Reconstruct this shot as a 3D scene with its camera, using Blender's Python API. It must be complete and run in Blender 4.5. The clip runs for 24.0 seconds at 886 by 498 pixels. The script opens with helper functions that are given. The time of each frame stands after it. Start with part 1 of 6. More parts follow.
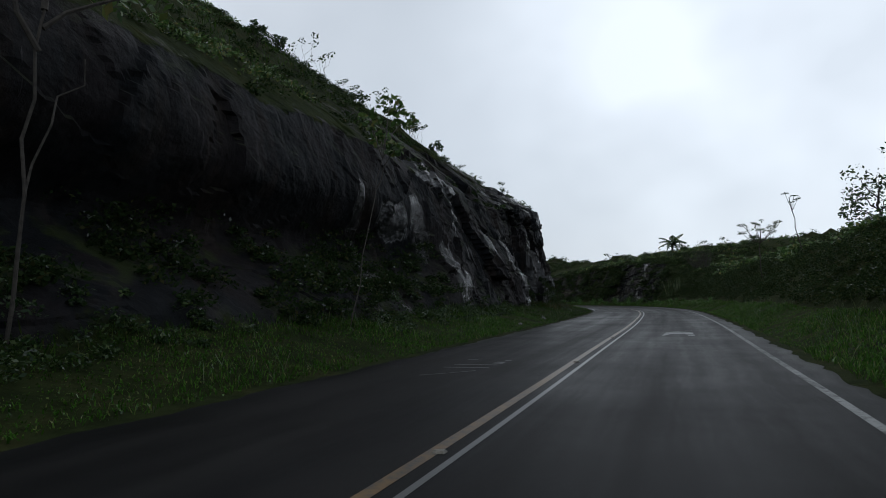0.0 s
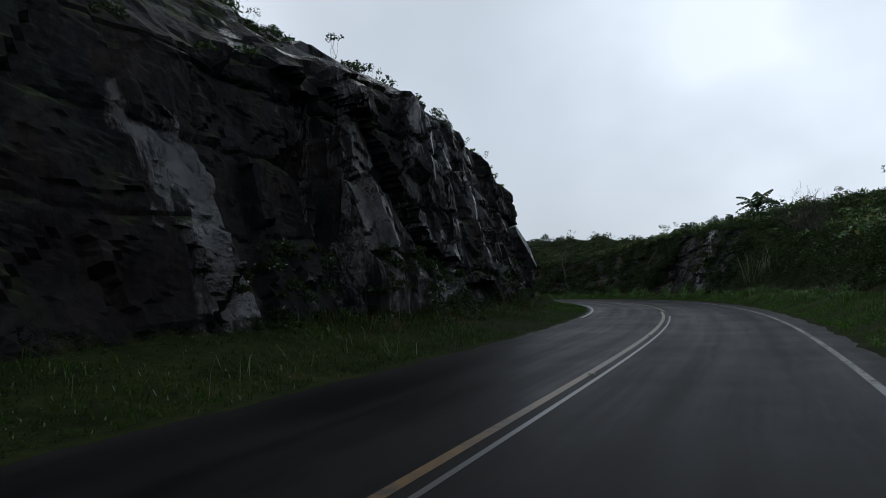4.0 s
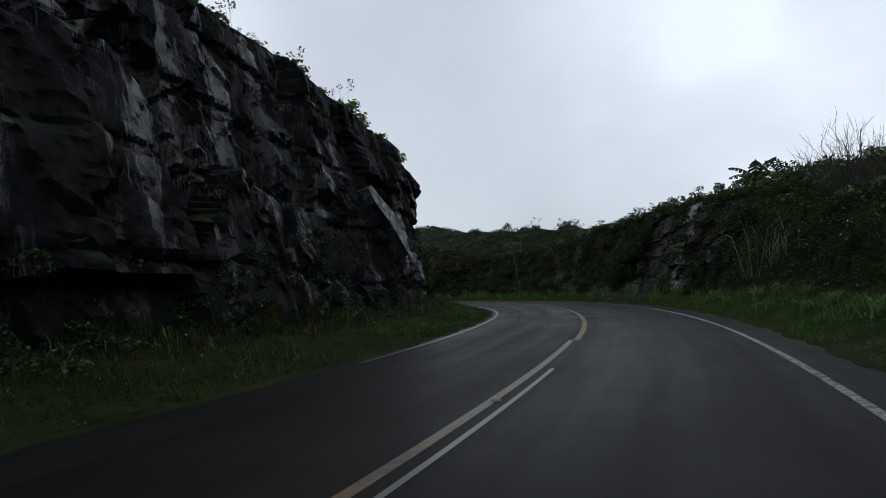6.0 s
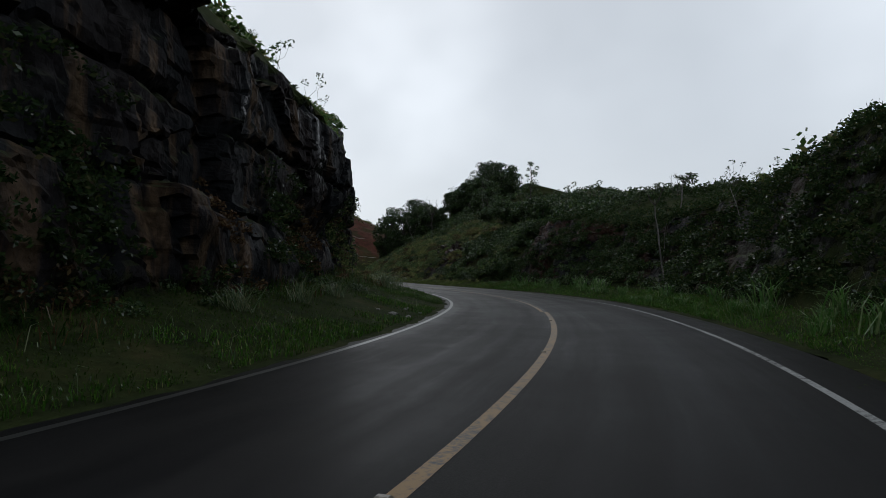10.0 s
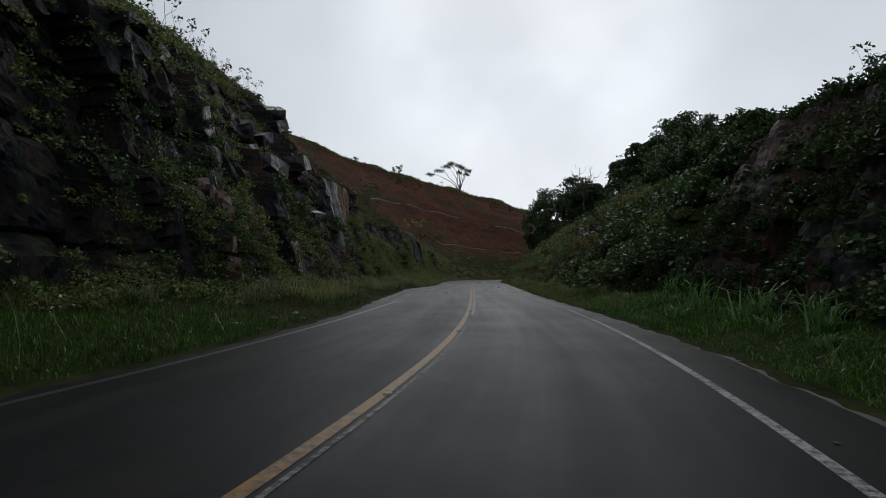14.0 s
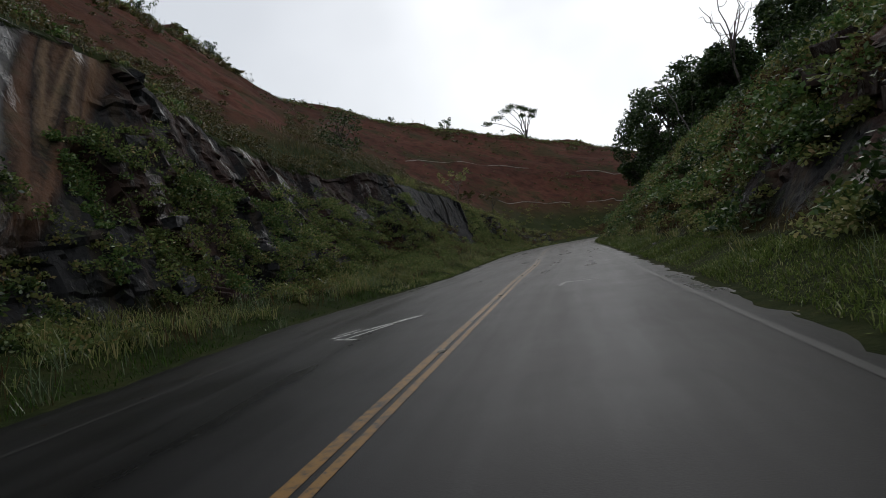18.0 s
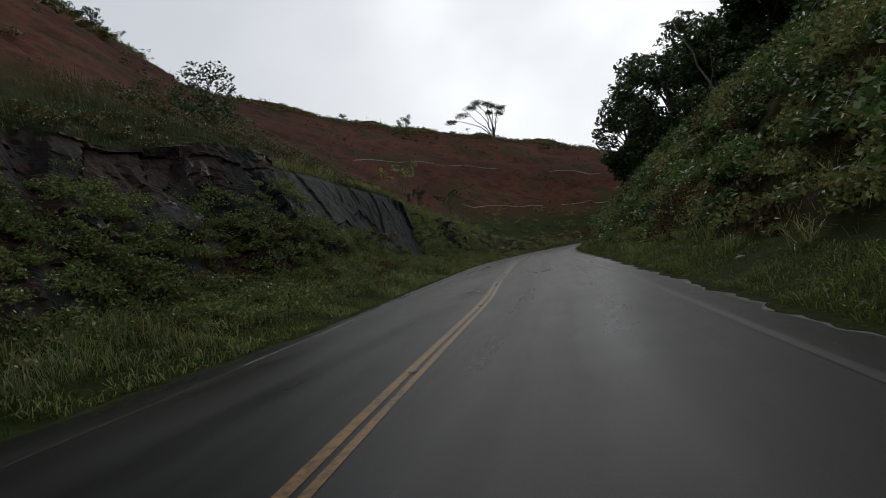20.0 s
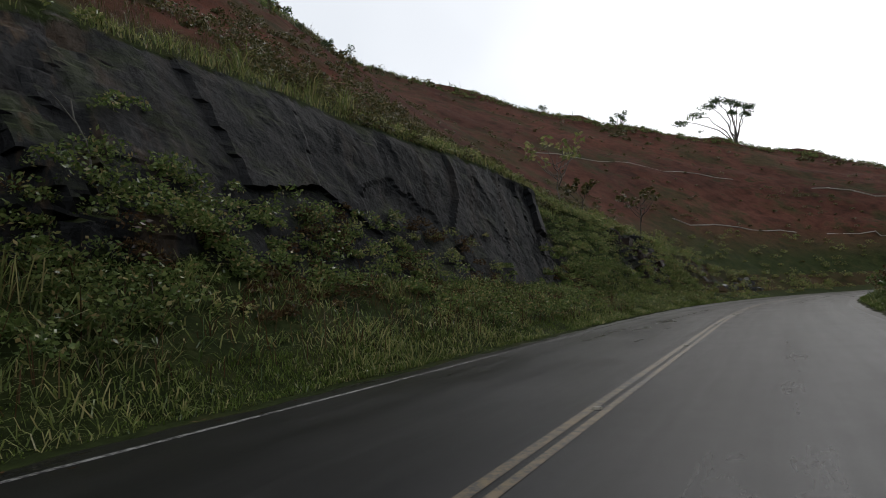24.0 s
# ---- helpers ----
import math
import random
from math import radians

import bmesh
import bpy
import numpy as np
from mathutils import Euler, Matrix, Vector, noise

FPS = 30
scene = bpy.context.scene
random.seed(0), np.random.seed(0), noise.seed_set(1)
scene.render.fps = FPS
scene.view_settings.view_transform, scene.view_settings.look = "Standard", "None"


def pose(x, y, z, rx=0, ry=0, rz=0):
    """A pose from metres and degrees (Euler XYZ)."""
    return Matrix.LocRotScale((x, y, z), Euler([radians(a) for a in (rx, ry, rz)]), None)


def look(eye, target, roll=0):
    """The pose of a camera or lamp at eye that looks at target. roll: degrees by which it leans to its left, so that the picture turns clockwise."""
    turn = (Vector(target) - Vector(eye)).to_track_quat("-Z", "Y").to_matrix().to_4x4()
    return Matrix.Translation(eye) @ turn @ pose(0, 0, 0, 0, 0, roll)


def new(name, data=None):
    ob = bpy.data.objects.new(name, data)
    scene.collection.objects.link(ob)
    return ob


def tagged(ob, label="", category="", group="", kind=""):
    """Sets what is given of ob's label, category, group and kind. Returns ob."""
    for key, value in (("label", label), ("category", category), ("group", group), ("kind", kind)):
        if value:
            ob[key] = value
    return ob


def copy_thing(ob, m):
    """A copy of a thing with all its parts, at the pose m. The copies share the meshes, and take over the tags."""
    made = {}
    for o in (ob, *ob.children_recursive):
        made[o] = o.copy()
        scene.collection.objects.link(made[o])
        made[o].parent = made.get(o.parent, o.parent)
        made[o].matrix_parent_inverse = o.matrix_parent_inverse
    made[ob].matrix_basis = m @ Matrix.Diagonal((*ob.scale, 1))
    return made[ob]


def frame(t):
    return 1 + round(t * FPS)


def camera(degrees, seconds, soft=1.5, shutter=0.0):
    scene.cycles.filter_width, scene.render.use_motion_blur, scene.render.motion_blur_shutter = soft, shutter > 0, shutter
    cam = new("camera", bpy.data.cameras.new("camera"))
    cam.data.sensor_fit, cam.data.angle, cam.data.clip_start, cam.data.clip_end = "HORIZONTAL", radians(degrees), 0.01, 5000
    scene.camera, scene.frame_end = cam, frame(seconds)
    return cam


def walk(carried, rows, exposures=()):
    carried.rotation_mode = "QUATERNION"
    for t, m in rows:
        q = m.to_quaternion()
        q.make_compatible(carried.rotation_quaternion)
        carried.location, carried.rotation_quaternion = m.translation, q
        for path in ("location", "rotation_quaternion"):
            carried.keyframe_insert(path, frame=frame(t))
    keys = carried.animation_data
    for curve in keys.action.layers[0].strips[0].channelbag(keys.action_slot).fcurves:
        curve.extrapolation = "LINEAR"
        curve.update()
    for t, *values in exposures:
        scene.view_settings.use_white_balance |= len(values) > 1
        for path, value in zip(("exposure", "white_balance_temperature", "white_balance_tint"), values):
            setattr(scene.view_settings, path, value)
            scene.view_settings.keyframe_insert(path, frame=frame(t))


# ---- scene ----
PATH = (
    (0.0, 0.736, 15.008, 1.213, 94.44, 1.14, 17.00),
    (0.5, 0.950, 18.948, 1.202, 93.93, 2.53, 19.35),
    (1.0, 1.175, 22.942, 1.200, 94.65, 2.80, 19.61),
    (1.5, 1.426, 26.994, 1.191, 95.43, 2.77, 19.59),
    (2.0, 1.737, 31.139, 1.188, 94.93, 3.24, 20.20),
    (2.5, 1.986, 35.277, 1.204, 94.11, 2.39, 20.66),
    (3.5, 2.363, 43.738, 1.264, 94.01, 2.34, 22.82),
    (4.5, 2.550, 52.668, 1.302, 93.90, 2.30, 24.97),
    (5.0, 2.608, 57.276, 1.296, 94.39, 1.99, 25.98),
    (5.5, 2.596, 61.874, 1.235, 93.94, 1.98, 25.34),
    (6.0, 2.462, 66.406, 1.224, 93.64, 2.67, 23.22),
    (6.5, 2.199, 70.931, 1.189, 92.22, 0.90, 15.39),
    (7.0, 1.787, 75.413, 1.155, 92.24, -0.73, 12.50),
    (7.5, 1.201, 79.716, 1.201, 90.39, -1.27, 15.53),
    (8.0, 0.492, 83.930, 1.196, 89.71, -0.75, 21.57),
    (8.5, -0.345, 88.059, 1.238, 89.86, -1.19, 28.51),
    (9.0, -1.226, 92.106, 1.326, 90.66, -1.69, 35.57),
    (9.5, -2.277, 96.103, 1.317, 91.54, -0.33, 38.85),
    (10.0, -3.541, 100.112, 1.342, 92.09, -0.30, 41.59),
    (10.5, -5.086, 104.095, 1.295, 91.89, -0.52, 44.96),
    (11.5, -8.978, 111.907, 1.228, 92.31, -1.50, 50.09),
    (12.5, -13.946, 119.400, 1.228, 92.64, -2.52, 55.21),
    (13.0, -16.566, 123.063, 1.247, 93.27, -2.12, 56.73),
    (13.5, -19.486, 126.589, 1.265, 93.01, -1.96, 55.93),
    (14.0, -22.797, 129.904, 1.255, 92.16, -0.43, 58.88),
    (14.5, -26.268, 132.884, 1.201, 93.07, -0.72, 66.11),
    (15.0, -29.835, 135.728, 1.213, 92.28, 2.74, 63.88),
    (15.5, -33.558, 138.427, 1.185, 93.31, 1.79, 65.09),
    (16.0, -37.338, 141.139, 1.162, 89.30, 4.54, 66.68),
    (16.5, -41.134, 143.871, 1.184, 90.21, 5.36, 66.35),
    (17.0, -44.956, 146.603, 1.194, 89.72, 6.48, 66.81),
    (17.5, -48.780, 149.238, 1.189, 89.95, 7.64, 66.65),
    (18.0, -52.513, 151.735, 1.198, 90.41, 8.77, 66.93),
    (18.5, -56.099, 154.110, 1.218, 91.25, 8.42, 68.22),
    (19.5, -62.828, 158.540, 1.209, 90.99, 9.02, 65.83),
    (20.5, -68.708, 162.387, 1.166, 90.71, 9.60, 63.43),
    (21.0, -71.445, 164.180, 1.152, 93.08, 5.58, 61.53),
    (21.5, -73.950, 165.963, 1.116, 93.07, 4.48, 61.27),
    (22.0, -76.278, 167.675, 1.076, 94.60, 1.66, 56.44),
    (22.5, -78.524, 169.228, 1.118, 95.13, -1.52, 57.13),
    (23.0, -80.675, 170.776, 1.126, 96.75, 1.21, 62.22),
    (23.5, -82.845, 172.220, 1.162, 94.19, 2.28, 75.71),
    (24.0, -85.132, 173.461, 1.189, 94.48, 2.99, 83.73),
)
FOV = 67.89
cam = camera(FOV, 24.0, soft=0.65)
walk(cam, [(t, pose(x, y, z, a, b, c)) for t, x, y, z, a, b, c in PATH],
     exposures=((0.0, 0.0, 6050, 8), (5.0, -0.05, 5950, 8), (8.0, -0.05, 6150, 8), (13.0, 0.0, 6250, 9), (15.0, 0.0, 6400, 9), (16.0, -0.08, 6450, 10), (17.0, 0.32, 6500, 10), (18.5, 0.32, 6500, 10), (20.5, 0.12, 6550, 10), (22.0, 0.06, 6600, 10), (23.0, 0.34, 6600, 10), (24.0, 0.68, 6600, 10)))


# ---- world: an overcast sky with brighter breaks ahead, and a weak wide sun behind the cloud
SUN_ELEV, SUN_HEAD = radians(46), radians(142)      # heading anticlockwise from +x
BREAK_DIR = Vector((-0.74, 0.58, 0.33)).normalized()    # the brightest cloud, below the hidden sun
SUN_DIR = Vector((math.cos(SUN_ELEV) * math.cos(SUN_HEAD), math.cos(SUN_ELEV) * math.sin(SUN_HEAD), math.sin(SUN_ELEV)))


def build_world():
    w = bpy.data.worlds.new("overcast")
    scene.world = w
    w.use_nodes = True
    nt = w.node_tree
    nt.nodes.clear()
    N = nt.nodes.new
    L = nt.links.new
    out, bg = N("ShaderNodeOutputWorld"), N("ShaderNodeBackground")
    sky = N("ShaderNodeTexSky")
    sky.sky_type, sky.sun_disc = "NISHITA", False
    sky.sun_elevation, sky.sun_rotation = SUN_ELEV, radians(90) - SUN_HEAD
    sky.air_density, sky.dust_density = 1.0, 3.0
    dim = N("ShaderNodeVectorMath")
    dim.operation = "SCALE"
    dim.inputs[3].default_value = 0.09
    L(sky.outputs[0], dim.inputs[0])
    tc = N("ShaderNodeTexCoord")
    mp = N("ShaderNodeMapping")
    mp.inputs["Scale"].default_value = (1.0, 1.0, 1.3)
    L(tc.outputs["Generated"], mp.inputs[0])
    n1 = N("ShaderNodeTexNoise")
    n1.inputs["Scale"].default_value, n1.inputs["Detail"].default_value, n1.inputs["Roughness"].default_value = 1.3, 3, 0.45
    L(mp.outputs[0], n1.inputs["Vector"])
    r1 = N("ShaderNodeValToRGB")
    e = r1.color_ramp.elements
    e[0].position, e[0].color = 0.34, (0.49, 0.52, 0.56, 1)
    e[1].position, e[1].color = 0.74, (0.67, 0.70, 0.74, 1)
    m = r1.color_ramp.elements.new(0.55)
    m.color = (0.565, 0.595, 0.63, 1)
    L(n1.outputs["Fac"], r1.inputs[0])
    # the break in the cloud that the sun stands behind
    glow = None
    for way, inner, gain in ((BREAK_DIR, 0.74, 0.14), (BREAK_DIR, 0.955, 0.20), (Vector((0.14, 0.93, 0.34)).normalized(), 0.88, 0.32)):
        dot = N("ShaderNodeVectorMath")
        dot.operation = "DOT_PRODUCT"
        dot.inputs[1].default_value = way
        L(tc.outputs["Generated"], dot.inputs[0])
        gl = N("ShaderNodeMapRange")
        gl.interpolation_type = "SMOOTHSTEP"
        gl.inputs[1].default_value, gl.inputs[2].default_value, gl.inputs[3].default_value, gl.inputs[4].default_value = inner, 1.0, 0.0, gain
        L(dot.outputs["Value"], gl.inputs[0])
        if glow:
            sm = N("ShaderNodeMath")
            sm.operation = "ADD"
            L(glow, sm.inputs[0])
            L(gl.outputs[0], sm.inputs[1])
            glow = sm.outputs[0]
        else:
            glow = gl.outputs[0]
    # the breaks are ragged
    rag = N("ShaderNodeMath")
    rag.operation = "MULTIPLY"
    n2 = N("ShaderNodeTexNoise")
    n2.inputs["Scale"].default_value, n2.inputs["Detail"].default_value = 3.4, 3
    L(mp.outputs[0], n2.inputs["Vector"])
    r2 = N("ShaderNodeMapRange")
    r2.inputs[1].default_value, r2.inputs[2].default_value, r2.inputs[3].default_value, r2.inputs[4].default_value = 0.35, 0.65, 0.6, 1.3
    L(n2.outputs["Fac"], r2.inputs[0])
    L(glow, rag.inputs[0])
    L(r2.outputs[0], rag.inputs[1])
    add = N("ShaderNodeMix")
    add.data_type, add.blend_type = "RGBA", "ADD"
    add.inputs[0].default_value = 1.0
    L(r1.outputs[0], add.inputs[6])
    L(rag.outputs[0], add.inputs[7])
    # a pale band low over the land
    sep = N("ShaderNodeSeparateXYZ")
    L(tc.outputs["Generated"], sep.inputs[0])
    hz = N("ShaderNodeMapRange")
    hz.interpolation_type = "SMOOTHSTEP"
    hz.inputs[1].default_value, hz.inputs[2].default_value, hz.inputs[3].default_value, hz.inputs[4].default_value = 0.02, 0.20, 0.07, 0.0
    L(sep.outputs[2], hz.inputs[0])
    add2 = N("ShaderNodeMix")
    add2.data_type, add2.blend_type = "RGBA", "ADD"
    add2.inputs[0].default_value = 1.0
    L(add.outputs[2], add2.inputs[6])
    L(hz.outputs[0], add2.inputs[7])
    mix = N("ShaderNodeMix")
    mix.data_type = "RGBA"
    mix.inputs[0].default_value = 0.90
    L(dim.outputs[0], mix.inputs[6])
    L(add2.outputs[2], mix.inputs[7])
    L(mix.outputs[2], bg.inputs[0])
    bg.inputs[1].default_value = 1.0
    L(bg.outputs[0], out.inputs[0])


build_world()
sun = new("sun", bpy.data.lights.new("sun", "SUN"))
sun.data.energy, sun.data.angle, sun.data.color = 0.5, radians(60), (1.0, 0.97, 0.92)
sun.matrix_world = look(SUN_DIR * 100, (0, 0, 0))


# ---- materials
def material(name, rough=0.8, spec=0.3):
    m = bpy.data.materials.new(name)
    m.use_nodes = True
    b = m.node_tree.nodes["Principled BSDF"]
    b.inputs["Roughness"].default_value = rough
    b.inputs["Specular IOR Level"].default_value = spec
    return m, m.node_tree, b


def add_noise(nt, scale, detail=4, rough=0.55, stretch=None, coord="Object", distort=0.0):
    tc = nt.nodes.new("ShaderNodeTexCoord")
    n = nt.nodes.new("ShaderNodeTexNoise")
    n.inputs["Scale"].default_value, n.inputs["Detail"].default_value, n.inputs["Roughness"].default_value = scale, detail, rough
    n.inputs["Distortion"].default_value = distort
    if stretch:
        mp = nt.nodes.new("ShaderNodeMapping")
        mp.inputs["Scale"].default_value = stretch
        nt.links.new(tc.outputs[coord], mp.inputs[0])
        nt.links.new(mp.outputs[0], n.inputs["Vector"])
    else:
        nt.links.new(tc.outputs[coord], n.inputs["Vector"])
    return n.outputs["Fac"]


def ramp(nt, fac, stops):
    r = nt.nodes.new("ShaderNodeValToRGB")
    els = r.color_ramp.elements
    while len(els) < len(stops):
        els.new(0.5)
    for el, (p, c) in zip(els, stops):
        el.position = p
        el.color = (*c, 1) if not isinstance(c, (int, float)) else (c, c, c, 1)
    nt.links.new(fac, r.inputs[0])
    return r.outputs[0]


def blend(nt, fac, a, b, mode="MIX"):
    m = nt.nodes.new("ShaderNodeMix")
    m.data_type, m.blend_type = "RGBA", mode
    for sock, v in ((m.inputs[0], fac), (m.inputs[6], a), (m.inputs[7], b)):
        if isinstance(v, bpy.types.NodeSocket):
            nt.links.new(v, sock)
        elif isinstance(v, tuple):
            sock.default_value = (*v, 1)
        else:
            sock.default_value = v
    return m.outputs[2]


def maths(nt, op, a, b=0.0):
    m = nt.nodes.new("ShaderNodeMath")
    m.operation = op
    for sock, v in ((m.inputs[0], a), (m.inputs[1], b)):
        if isinstance(v, bpy.types.NodeSocket):
            nt.links.new(v, sock)
        else:
            sock.default_value = v
    return m.outputs[0]


def bump(nt, bsdf, height, strength=0.5, dist=0.05):
    b = nt.nodes.new("ShaderNodeBump")
    b.inputs["Strength"].default_value, b.inputs["Distance"].default_value = strength, dist
    nt.links.new(height, b.inputs["Height"])
    nt.links.new(b.outputs[0], bsdf.inputs["Normal"])


def attr(nt, name):
    a = nt.nodes.new("ShaderNodeAttribute")
    a.attribute_name = name
    return a.outputs["Fac"]


def split_faces(nt, vector, sizes):
    """Relief of broken rock: cells of several sizes, each one plane with its own tilt."""
    total = None
    for scale, slope in sizes:
        v = nt.nodes.new("ShaderNodeTexVoronoi")
        v.inputs["Scale"].default_value = scale
        nt.links.new(vector, v.inputs["Vector"])
        off = nt.nodes.new("ShaderNodeVectorMath")
        off.operation = "SUBTRACT"
        nt.links.new(vector, off.inputs[0])
        nt.links.new(v.outputs["Position"], off.inputs[1])
        tilt = nt.nodes.new("ShaderNodeVectorMath")
        tilt.operation = "SUBTRACT"
        nt.links.new(v.outputs["Color"], tilt.inputs[0])
        tilt.inputs[1].default_value = (0.5, 0.5, 0.5)
        dot = nt.nodes.new("ShaderNodeVectorMath")
        dot.operation = "DOT_PRODUCT"
        nt.links.new(off.outputs[0], dot.inputs[0])
        nt.links.new(tilt.outputs[0], dot.inputs[1])
        k = maths(nt, "MULTIPLY", dot.outputs["Value"], slope)
        total = maths(nt, "ADD", total, k) if total else k
    return total


def terrain_material():
    """Wet dark rock, soil with low growth, and bare red earth, blended by the masks of the ground sheet."""
    m, nt, b = material("hillside", 0.75, 0.15)
    big = add_noise(nt, 0.35, 5)
    fine = add_noise(nt, 5.0, 6, 0.65)
    streak = add_noise(nt, 1.0, 5, 0.6, (1.1, 1.1, 0.10))
    rock = ramp(nt, big, ((0.3, (0.006, 0.0068, 0.008)), (0.5, (0.011, 0.012, 0.0135)), (0.72, (0.024, 0.024, 0.025))))
    rock = blend(nt, 0.75, rock, ramp(nt, fine, ((0.3, 0.35), (0.7, 1.35))), "MULTIPLY")
    och = maths(nt, "MULTIPLY", ramp(nt, streak, ((0.53, 0.0), (0.62, 1.0))), attr(nt, "stain"))
    rock = blend(nt, och, rock, ramp(nt, fine, ((0.3, (0.035, 0.024, 0.014)), (0.7, (0.125, 0.082, 0.048)))))
    rock = blend(nt, maths(nt, "MULTIPLY", attr(nt, "grey"), 0.5), rock, ramp(nt, add_noise(nt, 0.9, 5, 0.65), ((0.3, (0.022, 0.022, 0.024)), (0.7, (0.062, 0.060, 0.060)))))
    earthy = maths(nt, "MULTIPLY", ramp(nt, add_noise(nt, 0.33, 5, 0.62), ((0.47, 0.0), (0.56, 1.0))), attr(nt, "rust"))
    rock = blend(nt, maths(nt, "MULTIPLY", earthy, 0.85), rock, ramp(nt, fine, ((0.3, (0.026, 0.012, 0.008)), (0.7, (0.080, 0.036, 0.024)))))
    # the slab that water runs down: upright columns, black, rust, and wet sheen painted pale grey
    place = nt.nodes.new("ShaderNodeCombineXYZ")
    nt.links.new(attr(nt, "station"), place.inputs[0])
    sepz = nt.nodes.new("ShaderNodeSeparateXYZ")
    tco = nt.nodes.new("ShaderNodeTexCoord")
    nt.links.new(tco.outputs["Object"], sepz.inputs[0])
    nt.links.new(maths(nt, "ADD", maths(nt, "MULTIPLY", sepz.outputs[2], 0.10), maths(nt, "MULTIPLY", fine, 0.25)), place.inputs[1])
    coln = nt.nodes.new("ShaderNodeTexNoise")
    coln.inputs["Scale"].default_value, coln.inputs["Detail"].default_value, coln.inputs["Roughness"].default_value = 0.62, 2, 0.45
    nt.links.new(place.outputs[0], coln.inputs["Vector"])
    col = coln.outputs["Fac"]
    fall = ramp(nt, col, ((0.34, (0.012, 0.012, 0.014)), (0.41, (0.10, 0.103, 0.108)), (0.45, (0.060, 0.061, 0.064)), (0.49, (0.014, 0.014, 0.015)), (0.525, (0.15, 0.152, 0.156)), (0.56, (0.020, 0.019, 0.019)), (0.60, (0.075, 0.060, 0.052)), (0.66, (0.030, 0.021, 0.018))))
    brown = ramp(nt, col, ((0.36, (0.020, 0.013, 0.010)), (0.42, (0.110, 0.062, 0.034)), (0.47, (0.040, 0.024, 0.017)), (0.50, (0.130, 0.086, 0.052)), (0.54, (0.018, 0.013, 0.011)), (0.58, (0.095, 0.050, 0.030)), (0.64, (0.026, 0.018, 0.014))))
    half = nt.nodes.new("ShaderNodeMapRange")
    half.inputs[1].default_value, half.inputs[2].default_value = 164.6, 165.6
    nt.links.new(attr(nt, "station"), half.inputs[0])
    fall = blend(nt, half.outputs[0], fall, brown)
    fall = blend(nt, 0.4, fall, ramp(nt, fine, ((0.3, 0.6), (0.7, 1.3))), "MULTIPLY")
    rock = blend(nt, attr(nt, "fall"), rock, fall)
    moss = ramp(nt, add_noise(nt, 0.8, 5), ((0.50, 0.0), (0.60, 1.0)))
    geo = nt.nodes.new("ShaderNodeNewGeometry")
    sep = nt.nodes.new("ShaderNodeSeparateXYZ")
    nt.links.new(geo.outputs["Normal"], sep.inputs[0])
    up = ramp(nt, sep.outputs[2], ((0.30, 0.0), (0.75, 1.0)))
    rock = blend(nt, maths(nt, "MULTIPLY", moss, up), rock, (0.028, 0.036, 0.014))
    soil = ramp(nt, add_noise(nt, 0.9, 6, 0.65), ((0.3, (0.011, 0.015, 0.006)), (0.5, (0.020, 0.027, 0.009)), (0.66, (0.030, 0.032, 0.012)), (0.8, (0.044, 0.032, 0.017))))
    soil = blend(nt, 0.6, soil, ramp(nt, fine, ((0.3, 0.4), (0.7, 1.4))), "MULTIPLY")
    red = ramp(nt, add_noise(nt, 0.45, 6, 0.65), ((0.3, (0.026, 0.013, 0.009)), (0.46, (0.054, 0.021, 0.0145)), (0.56, (0.074, 0.029, 0.020)), (0.63, (0.040, 0.025, 0.014)), (0.72, (0.030, 0.029, 0.012))))
    red = blend(nt, 0.5, red, ramp(nt, fine, ((0.3, 0.5), (0.7, 1.3))), "MULTIPLY")
    worn = ramp(nt, add_noise(nt, 0.11, 6, 0.66), ((0.50, 1.0), (0.60, 0.35)))      # growth has crept over parts of the bare earth
    red = blend(nt, 0.7, red, ramp(nt, add_noise(nt, 0.05, 4, 0.6), ((0.35, 0.5), (0.65, 1.25))), "MULTIPLY")
    col = blend(nt, maths(nt, "MULTIPLY", attr(nt, "red"), worn), soil, red)
    edge = maths(nt, "ADD", attr(nt, "rock"), maths(nt, "MULTIPLY", maths(nt, "SUBTRACT", add_noise(nt, 1.1, 6, 0.7), 0.5), 1.3))
    isrock = ramp(nt, edge, ((0.42, 0.0), (0.56, 1.0)))
    col = blend(nt, isrock, col, rock)
    nt.links.new(col, b.inputs["Base Color"])
    # water films: upright streaks of gloss on rock that drips
    film = maths(nt, "ADD", add_noise(nt, 0.55, 5, 0.62, (1.3, 1.3, 0.22)), maths(nt, "MULTIPLY", maths(nt, "SUBTRACT", attr(nt, "pale"), 0.5), 0.22))
    film = maths(nt, "MULTIPLY", ramp(nt, film, ((0.555, 0.0), (0.60, 1.0))), isrock)
    nt.links.new(blend(nt, film, blend(nt, isrock, (0.02, 0.02, 0.02), (0.045, 0.045, 0.045)), (0.55, 0.55, 0.55)), b.inputs["Specular IOR Level"])
    nt.links.new(blend(nt, film, blend(nt, isrock, (0.9, 0.9, 0.9), (0.62, 0.62, 0.62)), (0.24, 0.24, 0.24)), b.inputs["Roughness"])
    tc = nt.nodes.new("ShaderNodeTexCoord")
    mp = nt.nodes.new("ShaderNodeMapping")
    mp.inputs["Scale"].default_value = (1.0, 1.0, 0.7)
    nt.links.new(tc.outputs["Object"], mp.inputs[0])
    calm = maths(nt, "SUBTRACT", 1.0, maths(nt, "MAXIMUM", maths(nt, "MULTIPLY", attr(nt, "fall"), 0.85), maths(nt, "MULTIPLY", attr(nt, "even"), 0.75)))
